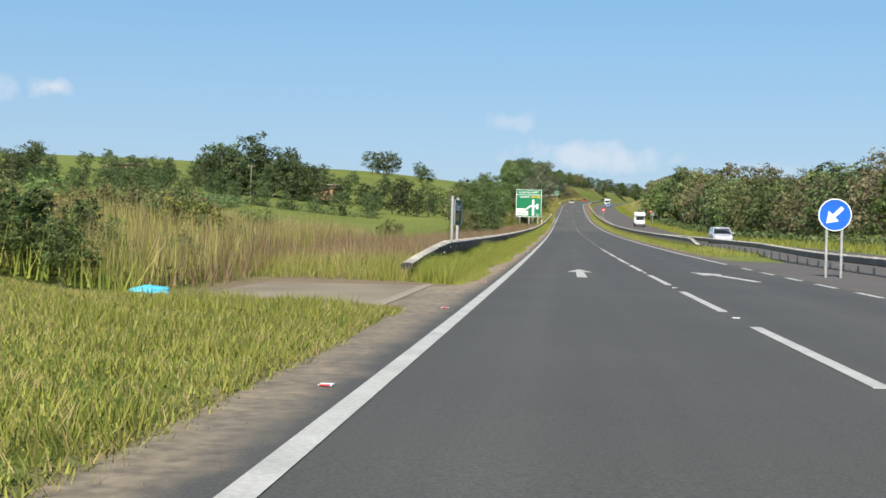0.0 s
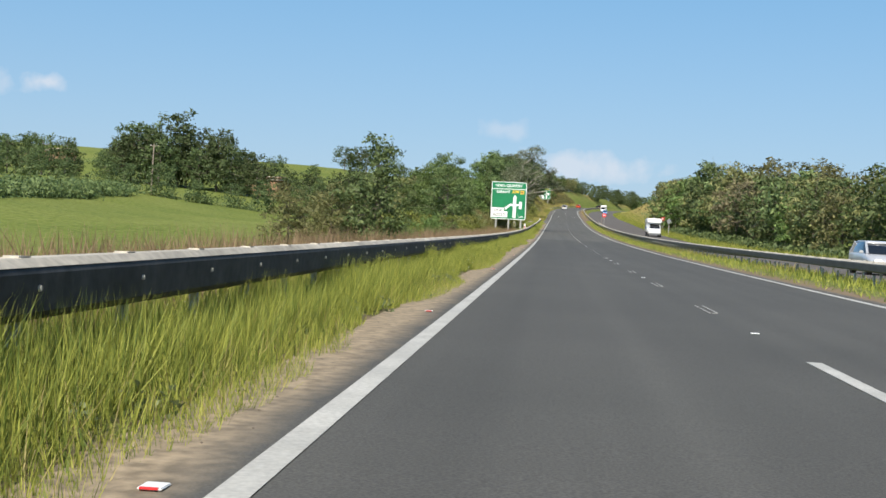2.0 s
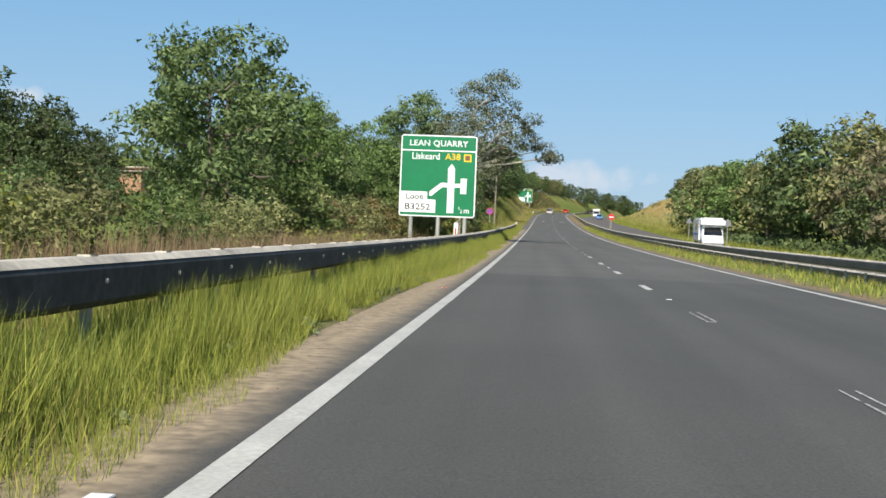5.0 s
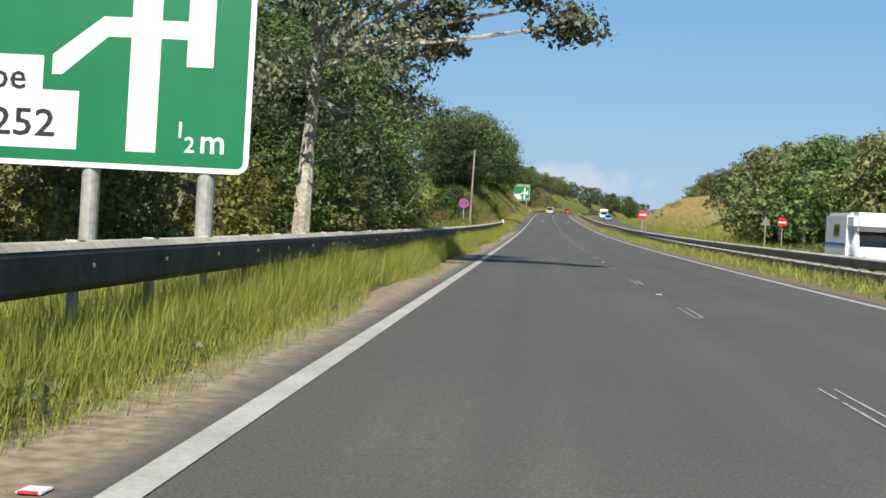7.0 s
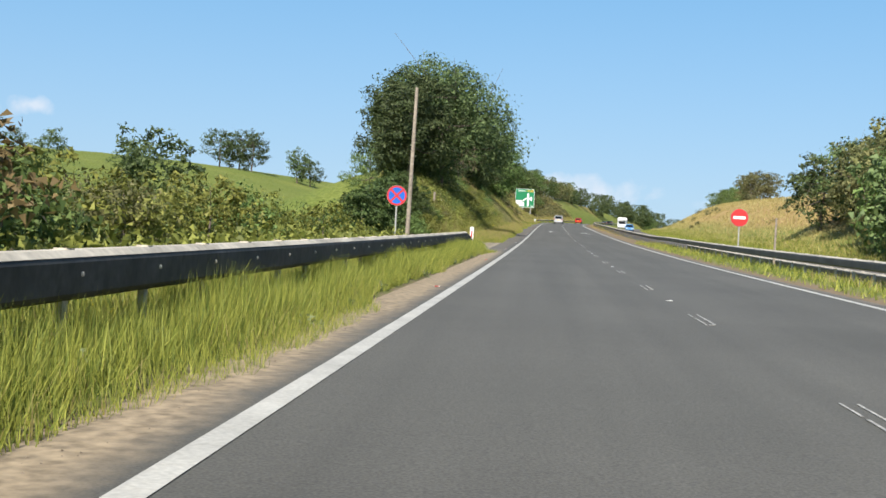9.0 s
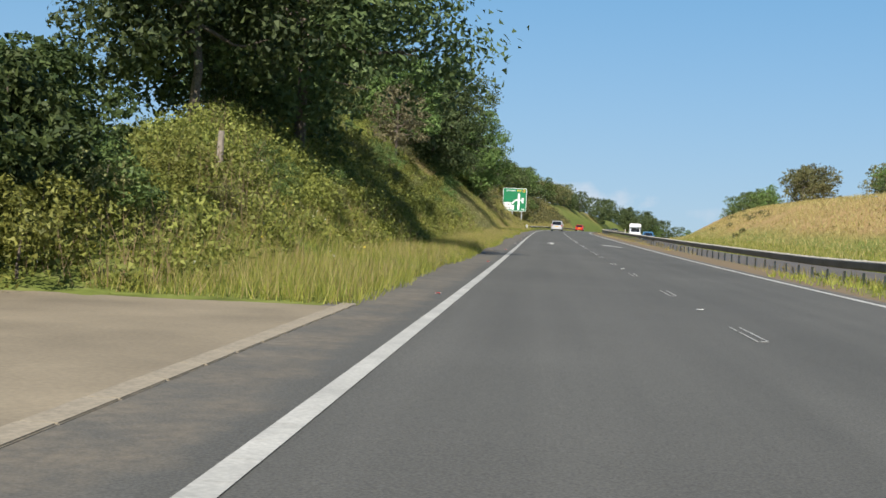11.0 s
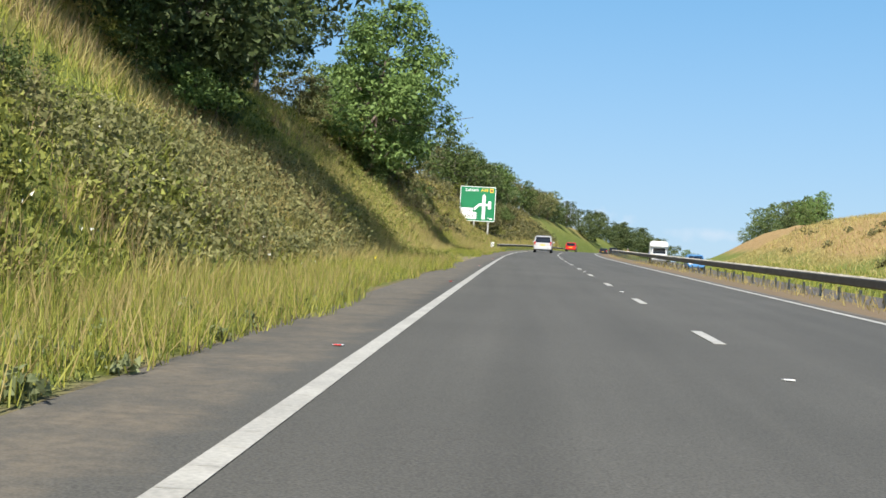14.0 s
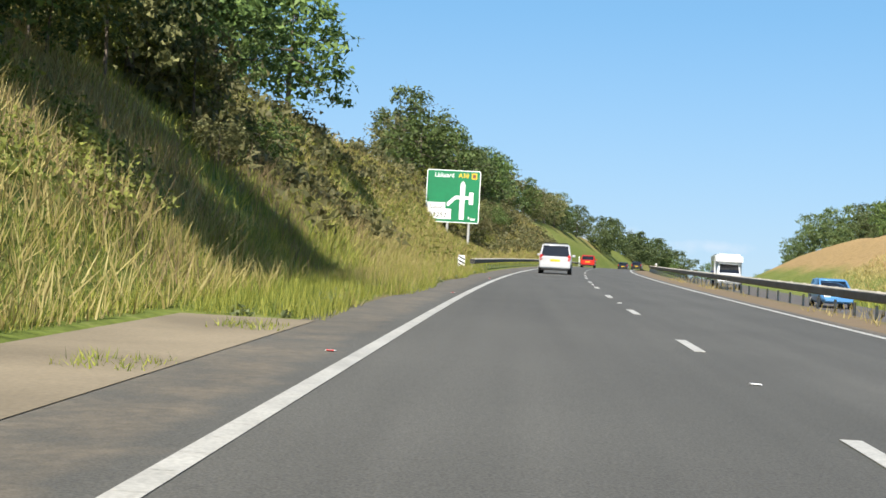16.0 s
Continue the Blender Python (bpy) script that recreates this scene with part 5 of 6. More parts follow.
def gravel(seed, count, s0, s1, u0, u1):
    """Loose grit along the road's edge: small four-sided stones lying on the surface."""
    rng = np.random.default_rng(seed)
    s = s0 + (s1 - s0) * rng.random(count)
    u = u0 + (u1 - u0) * rng.random(count) ** 0.6
    r = 0.003 + 0.009 * rng.random(count) ** 3
    c = np.stack([road_x(s) + u, s, road_z(s) + 0.001], 1)
    a = rng.random(count) * 6.283
    corner = [np.stack([np.cos(a + k * 2.094) * r, np.sin(a + k * 2.094) * r, 0 * r], 1) + c for k in range(3)]
    peak = c + np.stack([0 * r, 0 * r, r * 0.9], 1)
    v = np.concatenate([np.stack([corner[k], corner[(k + 1) % 3], peak], 1) for k in range(3)]).reshape(-1, 3)
    return tagged(new("loose_gravel", quads_mesh("loose_gravel", v, MAT["strip"], 3)), "loose brown grit on the dusty road edge", "gravel", kind="stuff")


gravel(71, 7000, 2, 296, -0.25, -1.0)


def bramble_cover(name, seed, clumps, s0, s1, u0, u1, size, per, leaf, mat, label, keep=None, corners=3):
    """Low leafy growth in clumps over the ground."""
    rng = np.random.default_rng(seed)
    s, u = s0 + (s1 - s0) * rng.random(clumps), u0 + (u1 - u0) * rng.random(clumps)
    ok = off_pads(s, u)
    if keep is not None:
        ok &= keep(rng, s, u)
    s, u = s[ok], u[ok]
    c = np.stack([road_x(s) + u, s, road_z(s) + ground_h(s, u) + size * 0.25], 1)
    r = size * (0.45 + 1.0 * rng.random(len(s)) ** 1.4)
    v = leaf_cloud(rng, c, r, per * len(s), leaf, 0.7, corners)
    return tagged(new(name, quads_mesh(name, v, mat, corners)), label, "undergrowth", kind="stuff")


bramble_cover("bramble", 21, 2300, 322, 500, -12.5, -4.6, 0.65, 80, 0.056, MAT["bramble"], "sunlit bramble and nettle growth over the bank", lambda r, s, u: (patch(r, s, u, 0.07) < 0.42) | (s < 402))
bramble_cover("bramble", 22, 420, 176, 300, -6.5, -4.0, 0.7, 80, 0.075, MAT["bramble"], "bramble and nettle growth under the trees", lambda r, s, u: (s < 186) | (s > 213) | (u < -7.5))
bramble_cover("bramble", 27, 1500, 470, 640, -12.5, -5.0, 0.9, 26, 0.16, MAT["leaf_olive"], "low scrub and bramble covering the far bank", lambda r, s, u: (s < 500) | (s > 543) | (u < -10))
bramble_cover("bramble", 29, 500, 495, 546, -11, -4.2, 0.42, 40, 0.10, MAT["bramble"], "low bramble below the direction sign")
grass_strip("bank_grass", 19, 40000, 496, 640, -12, -3.4, 0.5, 0.045, MAT["straw"], "rough straw-coloured grass over the far bank", None, 0.5)
grass_strip("bank_grass", 20, 30000, 496, 640, -12, -3.0, 0.45, 0.045, MAT["grass"], "rough green grass over the far bank", None, 0.5)
bramble_cover("verge_weed", 28, 150, 434.5, 440.3, -6.2, -1.75, 0.5, 90, 0.045, MAT["bramble"], "bushy weeds growing before the concrete pad")
bramble_cover("bramble", 30, 1350, 322, 403, -8.8, -3.7, 0.62, 100, 0.044, MAT["bramble"], "sunlit bramble mound at the foot of the bank")
bramble_cover("bramble", 36, 640, 403, 429, -6.8, -3.8, 0.55, 85, 0.05, MAT["leaf_olive"], "sunlit mound of olive bramble and dry weeds at the bank's foot")
bramble_cover("bramble", 26, 260, 299, 335, -9.5, -6.0, 0.7, 150, 0.052, MAT["bramble"], "sunlit bramble and gorse growth behind the concrete pad")


def row_of(points, jitter=1.6):
    """Keeps clumps only near a line of field boundary between two points (s, u)."""
    (s0, u0), (s1, u1) = points
    return lambda r, s, u: np.abs((s - s0) * (u1 - u0) - (u - u0) * (s1 - s0)) / math.hypot(s1 - s0, u1 - u0) < jitter


for seed, n, ends in ((42, 3000, ((250, -36), (252, -150))), (43, 3200, ((330, -24), (334, -200))),
                      (44, 3600, ((430, -60), (440, -330))), (45, 3000, ((170, -58), (176, -160))), (48, 640, ((100, -44), (235, -62)))):
    (sa, ua), (sb, ub) = ends
    n2 = int(n * max(1.0, abs(sb - sa) / 8.0))
    bramble_cover("hedge", seed, n2 if abs(sb - sa) > 20 else n // 8, min(sa, sb) - 2, max(sa, sb) + 2, min(ua, ub), max(ua, ub), 1.9, 44, 0.19, MAT["leaf_dark"],
                  "dark green hedgerow between the fields", row_of(ends), 3)
bramble_cover("wood_edge", 47, 700, 40, 316, 22.6, 26.0, 1.15, 26, 0.20, MAT["leaf_dark"], "dark low growth along the edge of the offside wood", None, 3)
bramble_cover("slope_scrub", 46, 30, 335, 560, 26, 40, 0.9, 70, 0.14, MAT["leaf_olive"], "low scrub dotted over the straw slope")
bramble_cover("verge_weed", 23, 420, 30, 300, -1.9, -0.7, 0.16, 70, 0.026, MAT["weed"], "low broad-leaved weeds at the verge's edge", ragged)
bramble_cover("verge_weed", 24, 200, 330, 500, -2.4, -1.3, 0.20, 60, 0.035, MAT["weed"], "low broad-leaved weeds at the verge's edge", ragged)
bramble_cover("flowers", 25, 380, 40, 300, -4.5, -1.6, 0.30, 5, 0.022, MAT["flower"], "scattered yellow ragwort flowers in the verge", ragged)
bramble_cover("flowers", 31, 150, 45, 150, -3.4, -0.9, 0.30, 10, 0.014, MAT["white_flower"], "small white flower heads in the verge grass", ragged)
bramble_cover("flowers", 32, 90, 322, 420, -6.5, -3.0, 0.45, 6, 0.03, MAT["white_flower"], "pale flower heads among the brambles", ragged)
bramble_cover("flowers", 33, 60, 322, 440, -5.0, -2.2, 0.40, 7, 0.026, MAT["flower"], "yellow ragwort flowers at the foot of the bank", ragged)


for seed, s, u, high in ((61, 174.0, -1.2, 0.30), (62, 174.9, -1.3, 0.26), (63, 80.6, -1.05, 0.16), (64, 81.6, -1.25, 0.19), (65, 82.8, -1.0, 0.15), (66, 36.0, -1.25, 0.26), (67, 340.5, -1.9, 0.3), (68, 341.6, -2.1, 0.34), (69, 353.0, -1.6, 0.24)):
    bramble_cover("roadside_weed", seed, 12, s - 0.35, s + 0.35, u - 0.2, u + 0.2, high, 150, 0.026, MAT["weed" if s < 100 else "bramble"], "bushy broad-leaved weed at the verge's edge", None, 4)

# ---- signs ----
def lettering(name, text, size, at, mat, parent, squeeze=1.0):
    """Words on a sign's face, in the built-in font, standing 5 mm proud; at: the left end of the base line in x and z, and y."""
    curve = bpy.data.curves.new(name, "FONT")
    curve.body, curve.size, curve.extrude, curve.resolution_u = text, size, 0.002, 2
    curve.offset = 0.004 * size / 0.4
    holder = new("holder", curve)
    bpy.context.view_layer.update()
    me = bpy.data.meshes.new_from_object(holder.evaluated_get(bpy.context.evaluated_depsgraph_get()))
    bpy.data.objects.remove(holder)
    me.transform(Matrix.Translation((at[0], at[1], at[2])) @ Matrix.Rotation(radians(90), 4, "X") @ Matrix.Diagonal((squeeze, 1, 1, 1)))
    me.materials.clear()
    me.materials.append(mat)
    ob = new(name, me)
    ob.parent = parent
    return ob


def bars(name, rows, mat, parent, y=-0.008):
    """Plain bars in place of words that cannot be read: (x0, x1, z, height)."""
    bm = bmesh.new()
    for x0, x1, z, hgt in rows:
        box(bm, (x1 - x0, 0.004, hgt), ((x0 + x1) / 2, y, z))
    return part(name, bm, mat, parent)


def direction_sign(s, u, w, h, lift, posts, quarry, label):
    """A map-type direction sign: white border, green face, a junction diagram and a white panel."""
    thing = new("direction_sign")
    thing.matrix_world = pose(*on_ground(s, u), 0, 0, 0)
    x0, z0 = -w / 2, lift
    part("panel", plate(bmesh.new(), rounded(x0, z0, x0 + w, z0 + h, 0.16), 0.0, 0.03), MAT["white"], thing)
    part("back", plate(bmesh.new(), rounded(x0 + 0.02, z0 + 0.02, x0 + w - 0.02, z0 + h - 0.02, 0.15), 0.031, 0.036), MAT["back"], thing)
    top = 0.81 if quarry else 1.0
    edge = 0.07
    part("face", plate(bmesh.new(), rounded(x0 + edge, z0 + edge, x0 + w - edge, z0 + h * top - (edge / 2 if quarry else edge), 0.08), -0.004, 0.001), MAT["green"], thing)
    if quarry:
        part("name_panel", plate(bmesh.new(), rounded(x0 + edge, z0 + h * top + edge / 2, x0 + w - edge, z0 + h - edge, 0.08), -0.004, 0.001), MAT["green"], thing)
        lettering("lettering", "LEAN QUARRY", 0.46, (x0 + 0.108 * w, -0.007, z0 + 0.868 * h), MAT["white"], thing, 1.06)

    def px(f):
        return x0 + f * w

    def pz(f):
        return z0 + (1 - f) * h * (1 if quarry else 1)

    k = 0.0 if quarry else -0.20
    g = 1.0 if quarry else 1.22

    def fz(f):
        return pz((f - 0.20) * g + 0.20 + k * 0.9) if not quarry else pz(f)

    lettering("lettering", "Liskeard", 0.52, (px(0.145), -0.007, fz(0.297)), MAT["white"], thing, 0.90)
    lettering("lettering", "A38", 0.52, (px(0.585), -0.007, fz(0.297)), MAT["yellow"], thing, 1.0)
    part("square_border", plate(bmesh.new(), [(px(0.83), fz(0.315)), (px(0.93), fz(0.315)), (px(0.93), fz(0.223)), (px(0.83), fz(0.223))], -0.008, -0.003), MAT["yellow"], thing)
    part("square_symbol", plate(bmesh.new(), [(px(0.85), fz(0.299)), (px(0.912), fz(0.299)), (px(0.912), fz(0.240)), (px(0.85), fz(0.240))], -0.012, -0.007), MAT["brown"], thing)
    stem = [(0.63, 0.95), (0.72, 0.95), (0.72, 0.635), (0.80, 0.635), (0.80, 0.71), (0.88, 0.71), (0.88, 0.52), (0.80, 0.52), (0.80, 0.585), (0.72, 0.585),
            (0.72, 0.40), (0.675, 0.345), (0.63, 0.40), (0.63, 0.58), (0.545, 0.58), (0.395, 0.69), (0.395, 0.745), (0.425, 0.745), (0.56, 0.635), (0.63, 0.635)]
    part("junction_diagram", plate(bmesh.new(), [(px(a), fz(b)) for a, b in stem], -0.008, -0.003), MAT["white"], thing)
    corner = [(0.02, 0.952), (0.48, 0.952), (0.48, 0.79), (0.368, 0.79), (0.368, 0.695), (0.02, 0.695)]
    part("white_panel", plate(bmesh.new(), [(px(a), fz(b)) for a, b in corner], -0.008, -0.003), MAT["white"], thing)
    lettering("lettering", "Looe", 0.48, (px(0.085), -0.011, fz(0.79)), MAT["black"], thing, 1.0)
    lettering("lettering", "B3252", 0.49, (px(0.07), -0.011, fz(0.918)), MAT["black"], thing, 1.17)
    if quarry:
        lettering("lettering", "1", 0.28, (px(0.775), -0.007, fz(0.905)), MAT["white"], thing)
        lettering("lettering", "2", 0.28, (px(0.805), -0.007, fz(0.945)), MAT["white"], thing)
        lettering("lettering", "m", 0.44, (px(0.85), -0.007, fz(0.945)), MAT["white"], thing)
    else:
        bars("distance_bars", [(px(0.80), px(0.82), fz(0.92), 0.2), (px(0.84), px(0.93), fz(0.94), 0.16)], MAT["white"], thing)
    for f in posts:
        part("post", rod(bmesh.new(), (px(f), 0.13, -0.6), (px(f), 0.13, lift + h - 0.1), 0.115, None, 16), MAT["post_steel"], thing, "grey steel tube post")
    for f in posts:
        for zz in (0.15, 0.5, 0.85):
            part("clip", box(bmesh.new(), (0.22, 0.12, 0.05), (px(f), 0.09, lift + h * zz), bevel=0.01), MAT["back"], thing)
    return tagged(thing, label, "road sign")


base_1 = float(ground_h(210.5, -3.9))
direction_sign(210.5, -4.25, 4.25, 4.55, 1.52 - base_1, (0.16, 0.52, 0.87), True, "large green direction sign with white border on three steel posts")
base_2 = float(ground_h(541.0, -7.6))
direction_sign(541.0, -7.6, 4.4, 4.3, 3.3 - base_2, (0.42, 0.82), False, "green direction sign with white border on two steel posts")


def flag_sign(s, u):
    """The dark flag sign with a pointed end, turned away from the sun; its green has that shade mixed in."""
    thing = new("flag_sign")
    thing.matrix_world = pose(*on_ground(s, u), 0, 0, 88)
    lift, w, h = 1.08, 1.84, 0.74
    outer = [(-w / 2, lift), (w / 2 - 0.08, lift), (w / 2 + 0.02, lift + h * 0.45), (w / 2 + 0.02, lift + h * 0.55), (w / 2 - 0.08, lift + h), (-w / 2, lift + h)]
    inner = [(x * 0.965 - 0.005, lift + h / 2 + (z - lift - h / 2) * 0.95) for x, z in outer]
    part("panel", plate(bmesh.new(), outer, 0.0, 0.03), MAT["back"], thing)
    part("face", plate(bmesh.new(), inner, -0.004, 0.001), MAT["shaded_green"], thing)
    chevron = [(0.60, 0.07), (0.72, 0.07), (0.86, 0.5), (0.72, 0.93), (0.60, 0.93), (0.74, 0.5)]
    part("chevron", plate(bmesh.new(), [(x, lift + h * z) for x, z in chevron], -0.008, -0.003), MAT["white"], thing)
    lettering("lettering", "Liskeard", 0.33, (-w / 2 + 0.13, -0.007, lift + 0.43), MAT["white"], thing, 1.0)
    lettering("lettering", "A 38", 0.33, (-w / 2 + 0.13, -0.007, lift + 0.12), MAT["yellow"], thing, 1.0)
    for x in (-w / 2 + 0.03, w / 2 - 0.48):
        part("post", rod(bmesh.new(), (x, 0.09, -0.5), (x, 0.09, lift + h + 0.07), 0.045, None, 12), MAT["post_steel"], thing)
        part("cap", rod(bmesh.new(), (x, 0.09, lift + h + 0.07), (x, 0.09, lift + h + 0.10), 0.048, 0.036, 12), MAT["back"], thing)
    return tagged(thing, "dark green pointed direction sign on two grey posts", "road sign")


flag_sign(37.1, -1.72)


def disc(bm, r, z, y0, y1, sides=28):
    return plate(bm, [(r * math.cos(2 * math.pi * k / sides), z + r * math.sin(2 * math.pi * k / sides)) for k in range(sides)], y0, y1)


def round_sign(s, u, centre, r, style, label, two_posts=False, turn=0.0):
    thing = new("round_sign")
    thing.matrix_world = pose(*on_ground(s, u), 0, 0, turn)
    z = centre - float(ground_h(s, u))
    part("backing", disc(bmesh.new(), r, z, 0.0, 0.02), MAT["back"], thing)
    if style == "keep_left":
        part("border", disc(bmesh.new(), r * 0.99, z, -0.004, 0.0), MAT["white"], thing)
        part("face", disc(bmesh.new(), r * 0.93, z, -0.008, -0.003), MAT["blue"], thing)
        shaft = [(0.52, 0.36), (0.36, 0.52), (-0.16, 0.02), (-0.38, 0.24), (-0.52, -0.52), (0.24, -0.38), (0.02, -0.16)]
        part("arrow", plate(bmesh.new(), [(x * r, z + y * r) for x, y in shaft], -0.012, -0.007), MAT["white"], thing, "white arrow pointing down")
    if style == "no_entry":
        part("face", disc(bmesh.new(), r * 0.97, z, -0.004, 0.0), MAT["red"], thing)
        part("bar", plate(bmesh.new(), [(-0.68 * r, z - 0.16 * r), (0.68 * r, z - 0.16 * r), (0.68 * r, z + 0.16 * r), (-0.68 * r, z + 0.16 * r)], -0.008, -0.003), MAT["white"], thing)
    if style == "clearway":
        part("border", disc(bmesh.new(), r * 0.98, z, -0.004, 0.0), MAT["red"], thing)
        part("face", disc(bmesh.new(), r * 0.80, z, -0.008, -0.003), MAT["blue"], thing)
        for tilt in (45, -45):
            bm = box(bmesh.new(), (1.7 * r, 0.004, 0.2 * r), (0, -0.010 - 0.002 * (tilt > 0), z), (0, tilt, 0))
            part("cross_bar", bm, MAT["red"], thing)
    xs = (-r * 0.45, r * 0.45) if two_posts else (0.0,)
    for x in xs:
        part("post", rod(bmesh.new(), (x, 0.05, -0.4), (x, 0.05, z + r * (0.2 if two_posts else 0.6)), 0.038, None, 10), MAT["post_steel"], thing)
    return tagged(thing, label, "road sign")


round_sign(35.0, 8.75, 1.72, 0.45, "keep_left", "round blue sign with a white slanting arrow on two posts", True)
round_sign(304.5, -5.1, 2.2, 0.45, "clearway", "round blue clearway sign with red cross on a post")
round_sign(303.4, 22.2, 1.95, 0.42, "no_entry", "round red no-entry sign with white bar on a post")
round_sign(313.7, 11.2, 2.0, 0.45, "no_entry", "round red no-entry sign with white bar on a post")
round_sign(304.0, 28.5, 2.0, 0.40, "no_entry", "round red no-entry sign with white bar on a post")
round_sign(268.0, 20.3, 1.9, 0.36, "back", "plain grey rear of a round road sign")


def triangle_back(s, u):
    thing = new("warning_sign")
    thing.matrix_world = pose(*on_ground(s, u))
    part("plate", plate(bmesh.new(), [(-0.42, 2.1), (0.42, 2.1), (0.0, 2.85)], 0.0, 0.02), MAT["back"], thing)
    part("post", rod(bmesh.new(), (0, 0.05, -0.4), (0, 0.05, 2.6), 0.038, None, 10), MAT["post_steel"], thing)
    return tagged(thing, "plain grey rear of a triangular warning sign", "road sign")


triangle_back(268.6, 20.4)
triangle_back(300.0, 20.2)


def marker_post(s, u, high, label, number=False):
    thing = new("marker_post")
    thing.matrix_world = pose(*on_ground(s, u))
    part("body", box(bmesh.new(), (0.14, 0.05, high + 0.2), (0, 0, high / 2 - 0.1), bevel=0.012), MAT["white"], thing)
    part("reflector", box(bmesh.new(), (0.06, 0.006, 0.27), (0, -0.029, high * 0.70)), MAT["red"], thing)
    if number:
        part("plate", box(bmesh.new(), (0.172, 0.004, 0.24), (0, -0.028, high * 0.82)), MAT["green"], thing)
        lettering("lettering", "24", 0.12, (-0.07, -0.033, high * 0.83), MAT["white"], thing)
        lettering("lettering", "3", 0.12, (-0.035, -0.033, high * 0.74), MAT["white"], thing)
    return tagged(thing, label, "marker post")


marker_post(301.0, -1.5, 0.95, "short white marker post at the barrier's end")
marker_post(186.5, -1.6, 1.12, "white marker post with a red reflector behind the barrier")
marker_post(640.0, -3.0, 1.6, "white roadside marker post on the verge")
marker_post(646.0, 9.0, 1.4, "white roadside marker post on the central reserve")


def pole(s, u, high, label, radius=0.11, wires=True):
    thing = new("utility_pole")
    thing.matrix_world = pose(*on_ground(s, u), 0, 1.0, 0)
    part("shaft", rod(bmesh.new(), (0, 0, -0.5), (0, 0, high), radius, radius * 0.7, 10), MAT["wood"], thing)
    if wires:
        part("crossarm", box(bmesh.new(), (1.2, 0.09, 0.09), (0, 0, high - 0.35), bevel=0.01), MAT["wood"], thing)
        for x in (-0.5, 0.0, 0.5):
            part("insulator", rod(bmesh.new(), (x, 0, high - 0.3), (x, 0, high - 0.12), 0.03, 0.025, 8), MAT["white"], thing)
    return tagged(thing, label, "utility pole")


pole(303.5, -4.45, 6.9, "grey wooden utility pole beside the hedge", 0.10, False)
pole(250.0, -62.0, 8.0, "wooden utility pole with a crossarm in the field")
pole(345.0, -95.0, 9.0, "wooden utility pole with a crossarm in the field")
pole(298.0, 10.2, 2.0, "short pale wooden post on the central reserve", 0.05, False)
pole(334.3, -6.2, 0.95, "old wooden post leaning out of the gorse", 0.10, False)


def chevron_end(s, u):
    thing = new("barrier_end_marker")
    thing.matrix_world = pose(*on_ground(s, u))
    part("plate", box(bmesh.new(), (0.32, 0.03, 0.62), (0, 0, 0.42), bevel=0.01), MAT["white"], thing)
    for k in range(3):
        part("stripe", box(bmesh.new(), (0.34, 0.006, 0.07), (0, -0.018, 0.24 + 0.18 * k), (0, 28, 0)), MAT["black"], thing)
    part("post", rod(bmesh.new(), (0, 0.03, -0.3), (0, 0.03, 0.6), 0.03, None, 8), MAT["post_steel"], thing)
    return tagged(thing, "black and white striped plate at the barrier's end", "marker")


chevron_end(499.6, -2.4)


# ---- barn, litter and bits by the road ----
def barn(s, u):
    thing = new("barn")
    thing.matrix_world = pose(*on_ground(s, u), 0, 0, -14)
    part("wall", box(bmesh.new(), (13, 7, 3.4), (0, 0, 1.4)), MAT["brick"], thing)
    bm = bmesh.new()
    plate(bm, [(-7, 3.08), (7, 3.08), (7, 3.2), (-7, 3.2)], -4.0, 0.0)
    part("roof", box(bm, (14, 4.2, 0.14), (0, 1.9, 3.6), (-12, 0, 0)), MAT["roof"], thing)
    part("door", box(bmesh.new(), (3.0, 0.1, 2.6), (-3.4, -3.54, 1.2)), MAT["black"], thing)
    return tagged(thing, "low brown brick barn with a pale sheet roof", "barn")


barn(336, -66)
barn(420, -150)

bm = bmesh.new()
bmesh.ops.create_icosphere(bm, subdivisions=3, radius=0.22)
for v in bm.verts:
    k = 1 + 0.55 * noise.noise(v.co * 6)
    v.co = Vector((v.co.x * 1.5 * k, v.co.y * k, max(0.0, v.co.z * 0.55 * k + 0.08)))
bag = part("plastic_bag", bm, MAT["litter"])
bag.matrix_world = pose(*on_ground(17.2, -4.4), 0, 0, 25)
tagged(bag, "crumpled bright blue plastic bag on the grass", "litter")

bm = box(bmesh.new(), (0.09, 1.5, 0.03), (0, 0, 0.02), bevel=0.006)
plank = part("plank", bm, MAT["wood"])
plank.matrix_world = pose(*place(358.0, -1.25, 0.0), 2.7, 0, -38)
tagged(plank, "loose weathered wooden plank on the road edge", "plank")


# ---- vehicles ----
def loft(bm, rings, closed_ends=True):
    rows = [[bm.verts.new(p) for p in ring] for ring in rings]
    n = len(rows[0])
    for a, b in zip(rows, rows[1:]):
        for j in range(n):
            bm.faces.new((a[j], a[(j + 1) % n], b[(j + 1) % n], b[j]))
    if closed_ends:
        bm.faces.new(rows[0][::-1])
        bm.faces.new(rows[-1])
    bmesh.ops.recalc_face_normals(bm, faces=bm.faces)
    for f in bm.faces:
        f.smooth = len(f.verts) == 4
    return bm


def wheel(parent, x, y, r, wide=0.2):
    t = part("tyre", rod(bmesh.new(), (x - wide / 2, y, r), (x + wide / 2, y, r), r, None, 20), MAT["tyre"], parent)
    part("rim", rod(bmesh.new(), (x - wide / 2 - 0.012, y, r), (x + wide / 2 + 0.012, y, r), r * 0.62, None, 16), MAT["rim"], t)


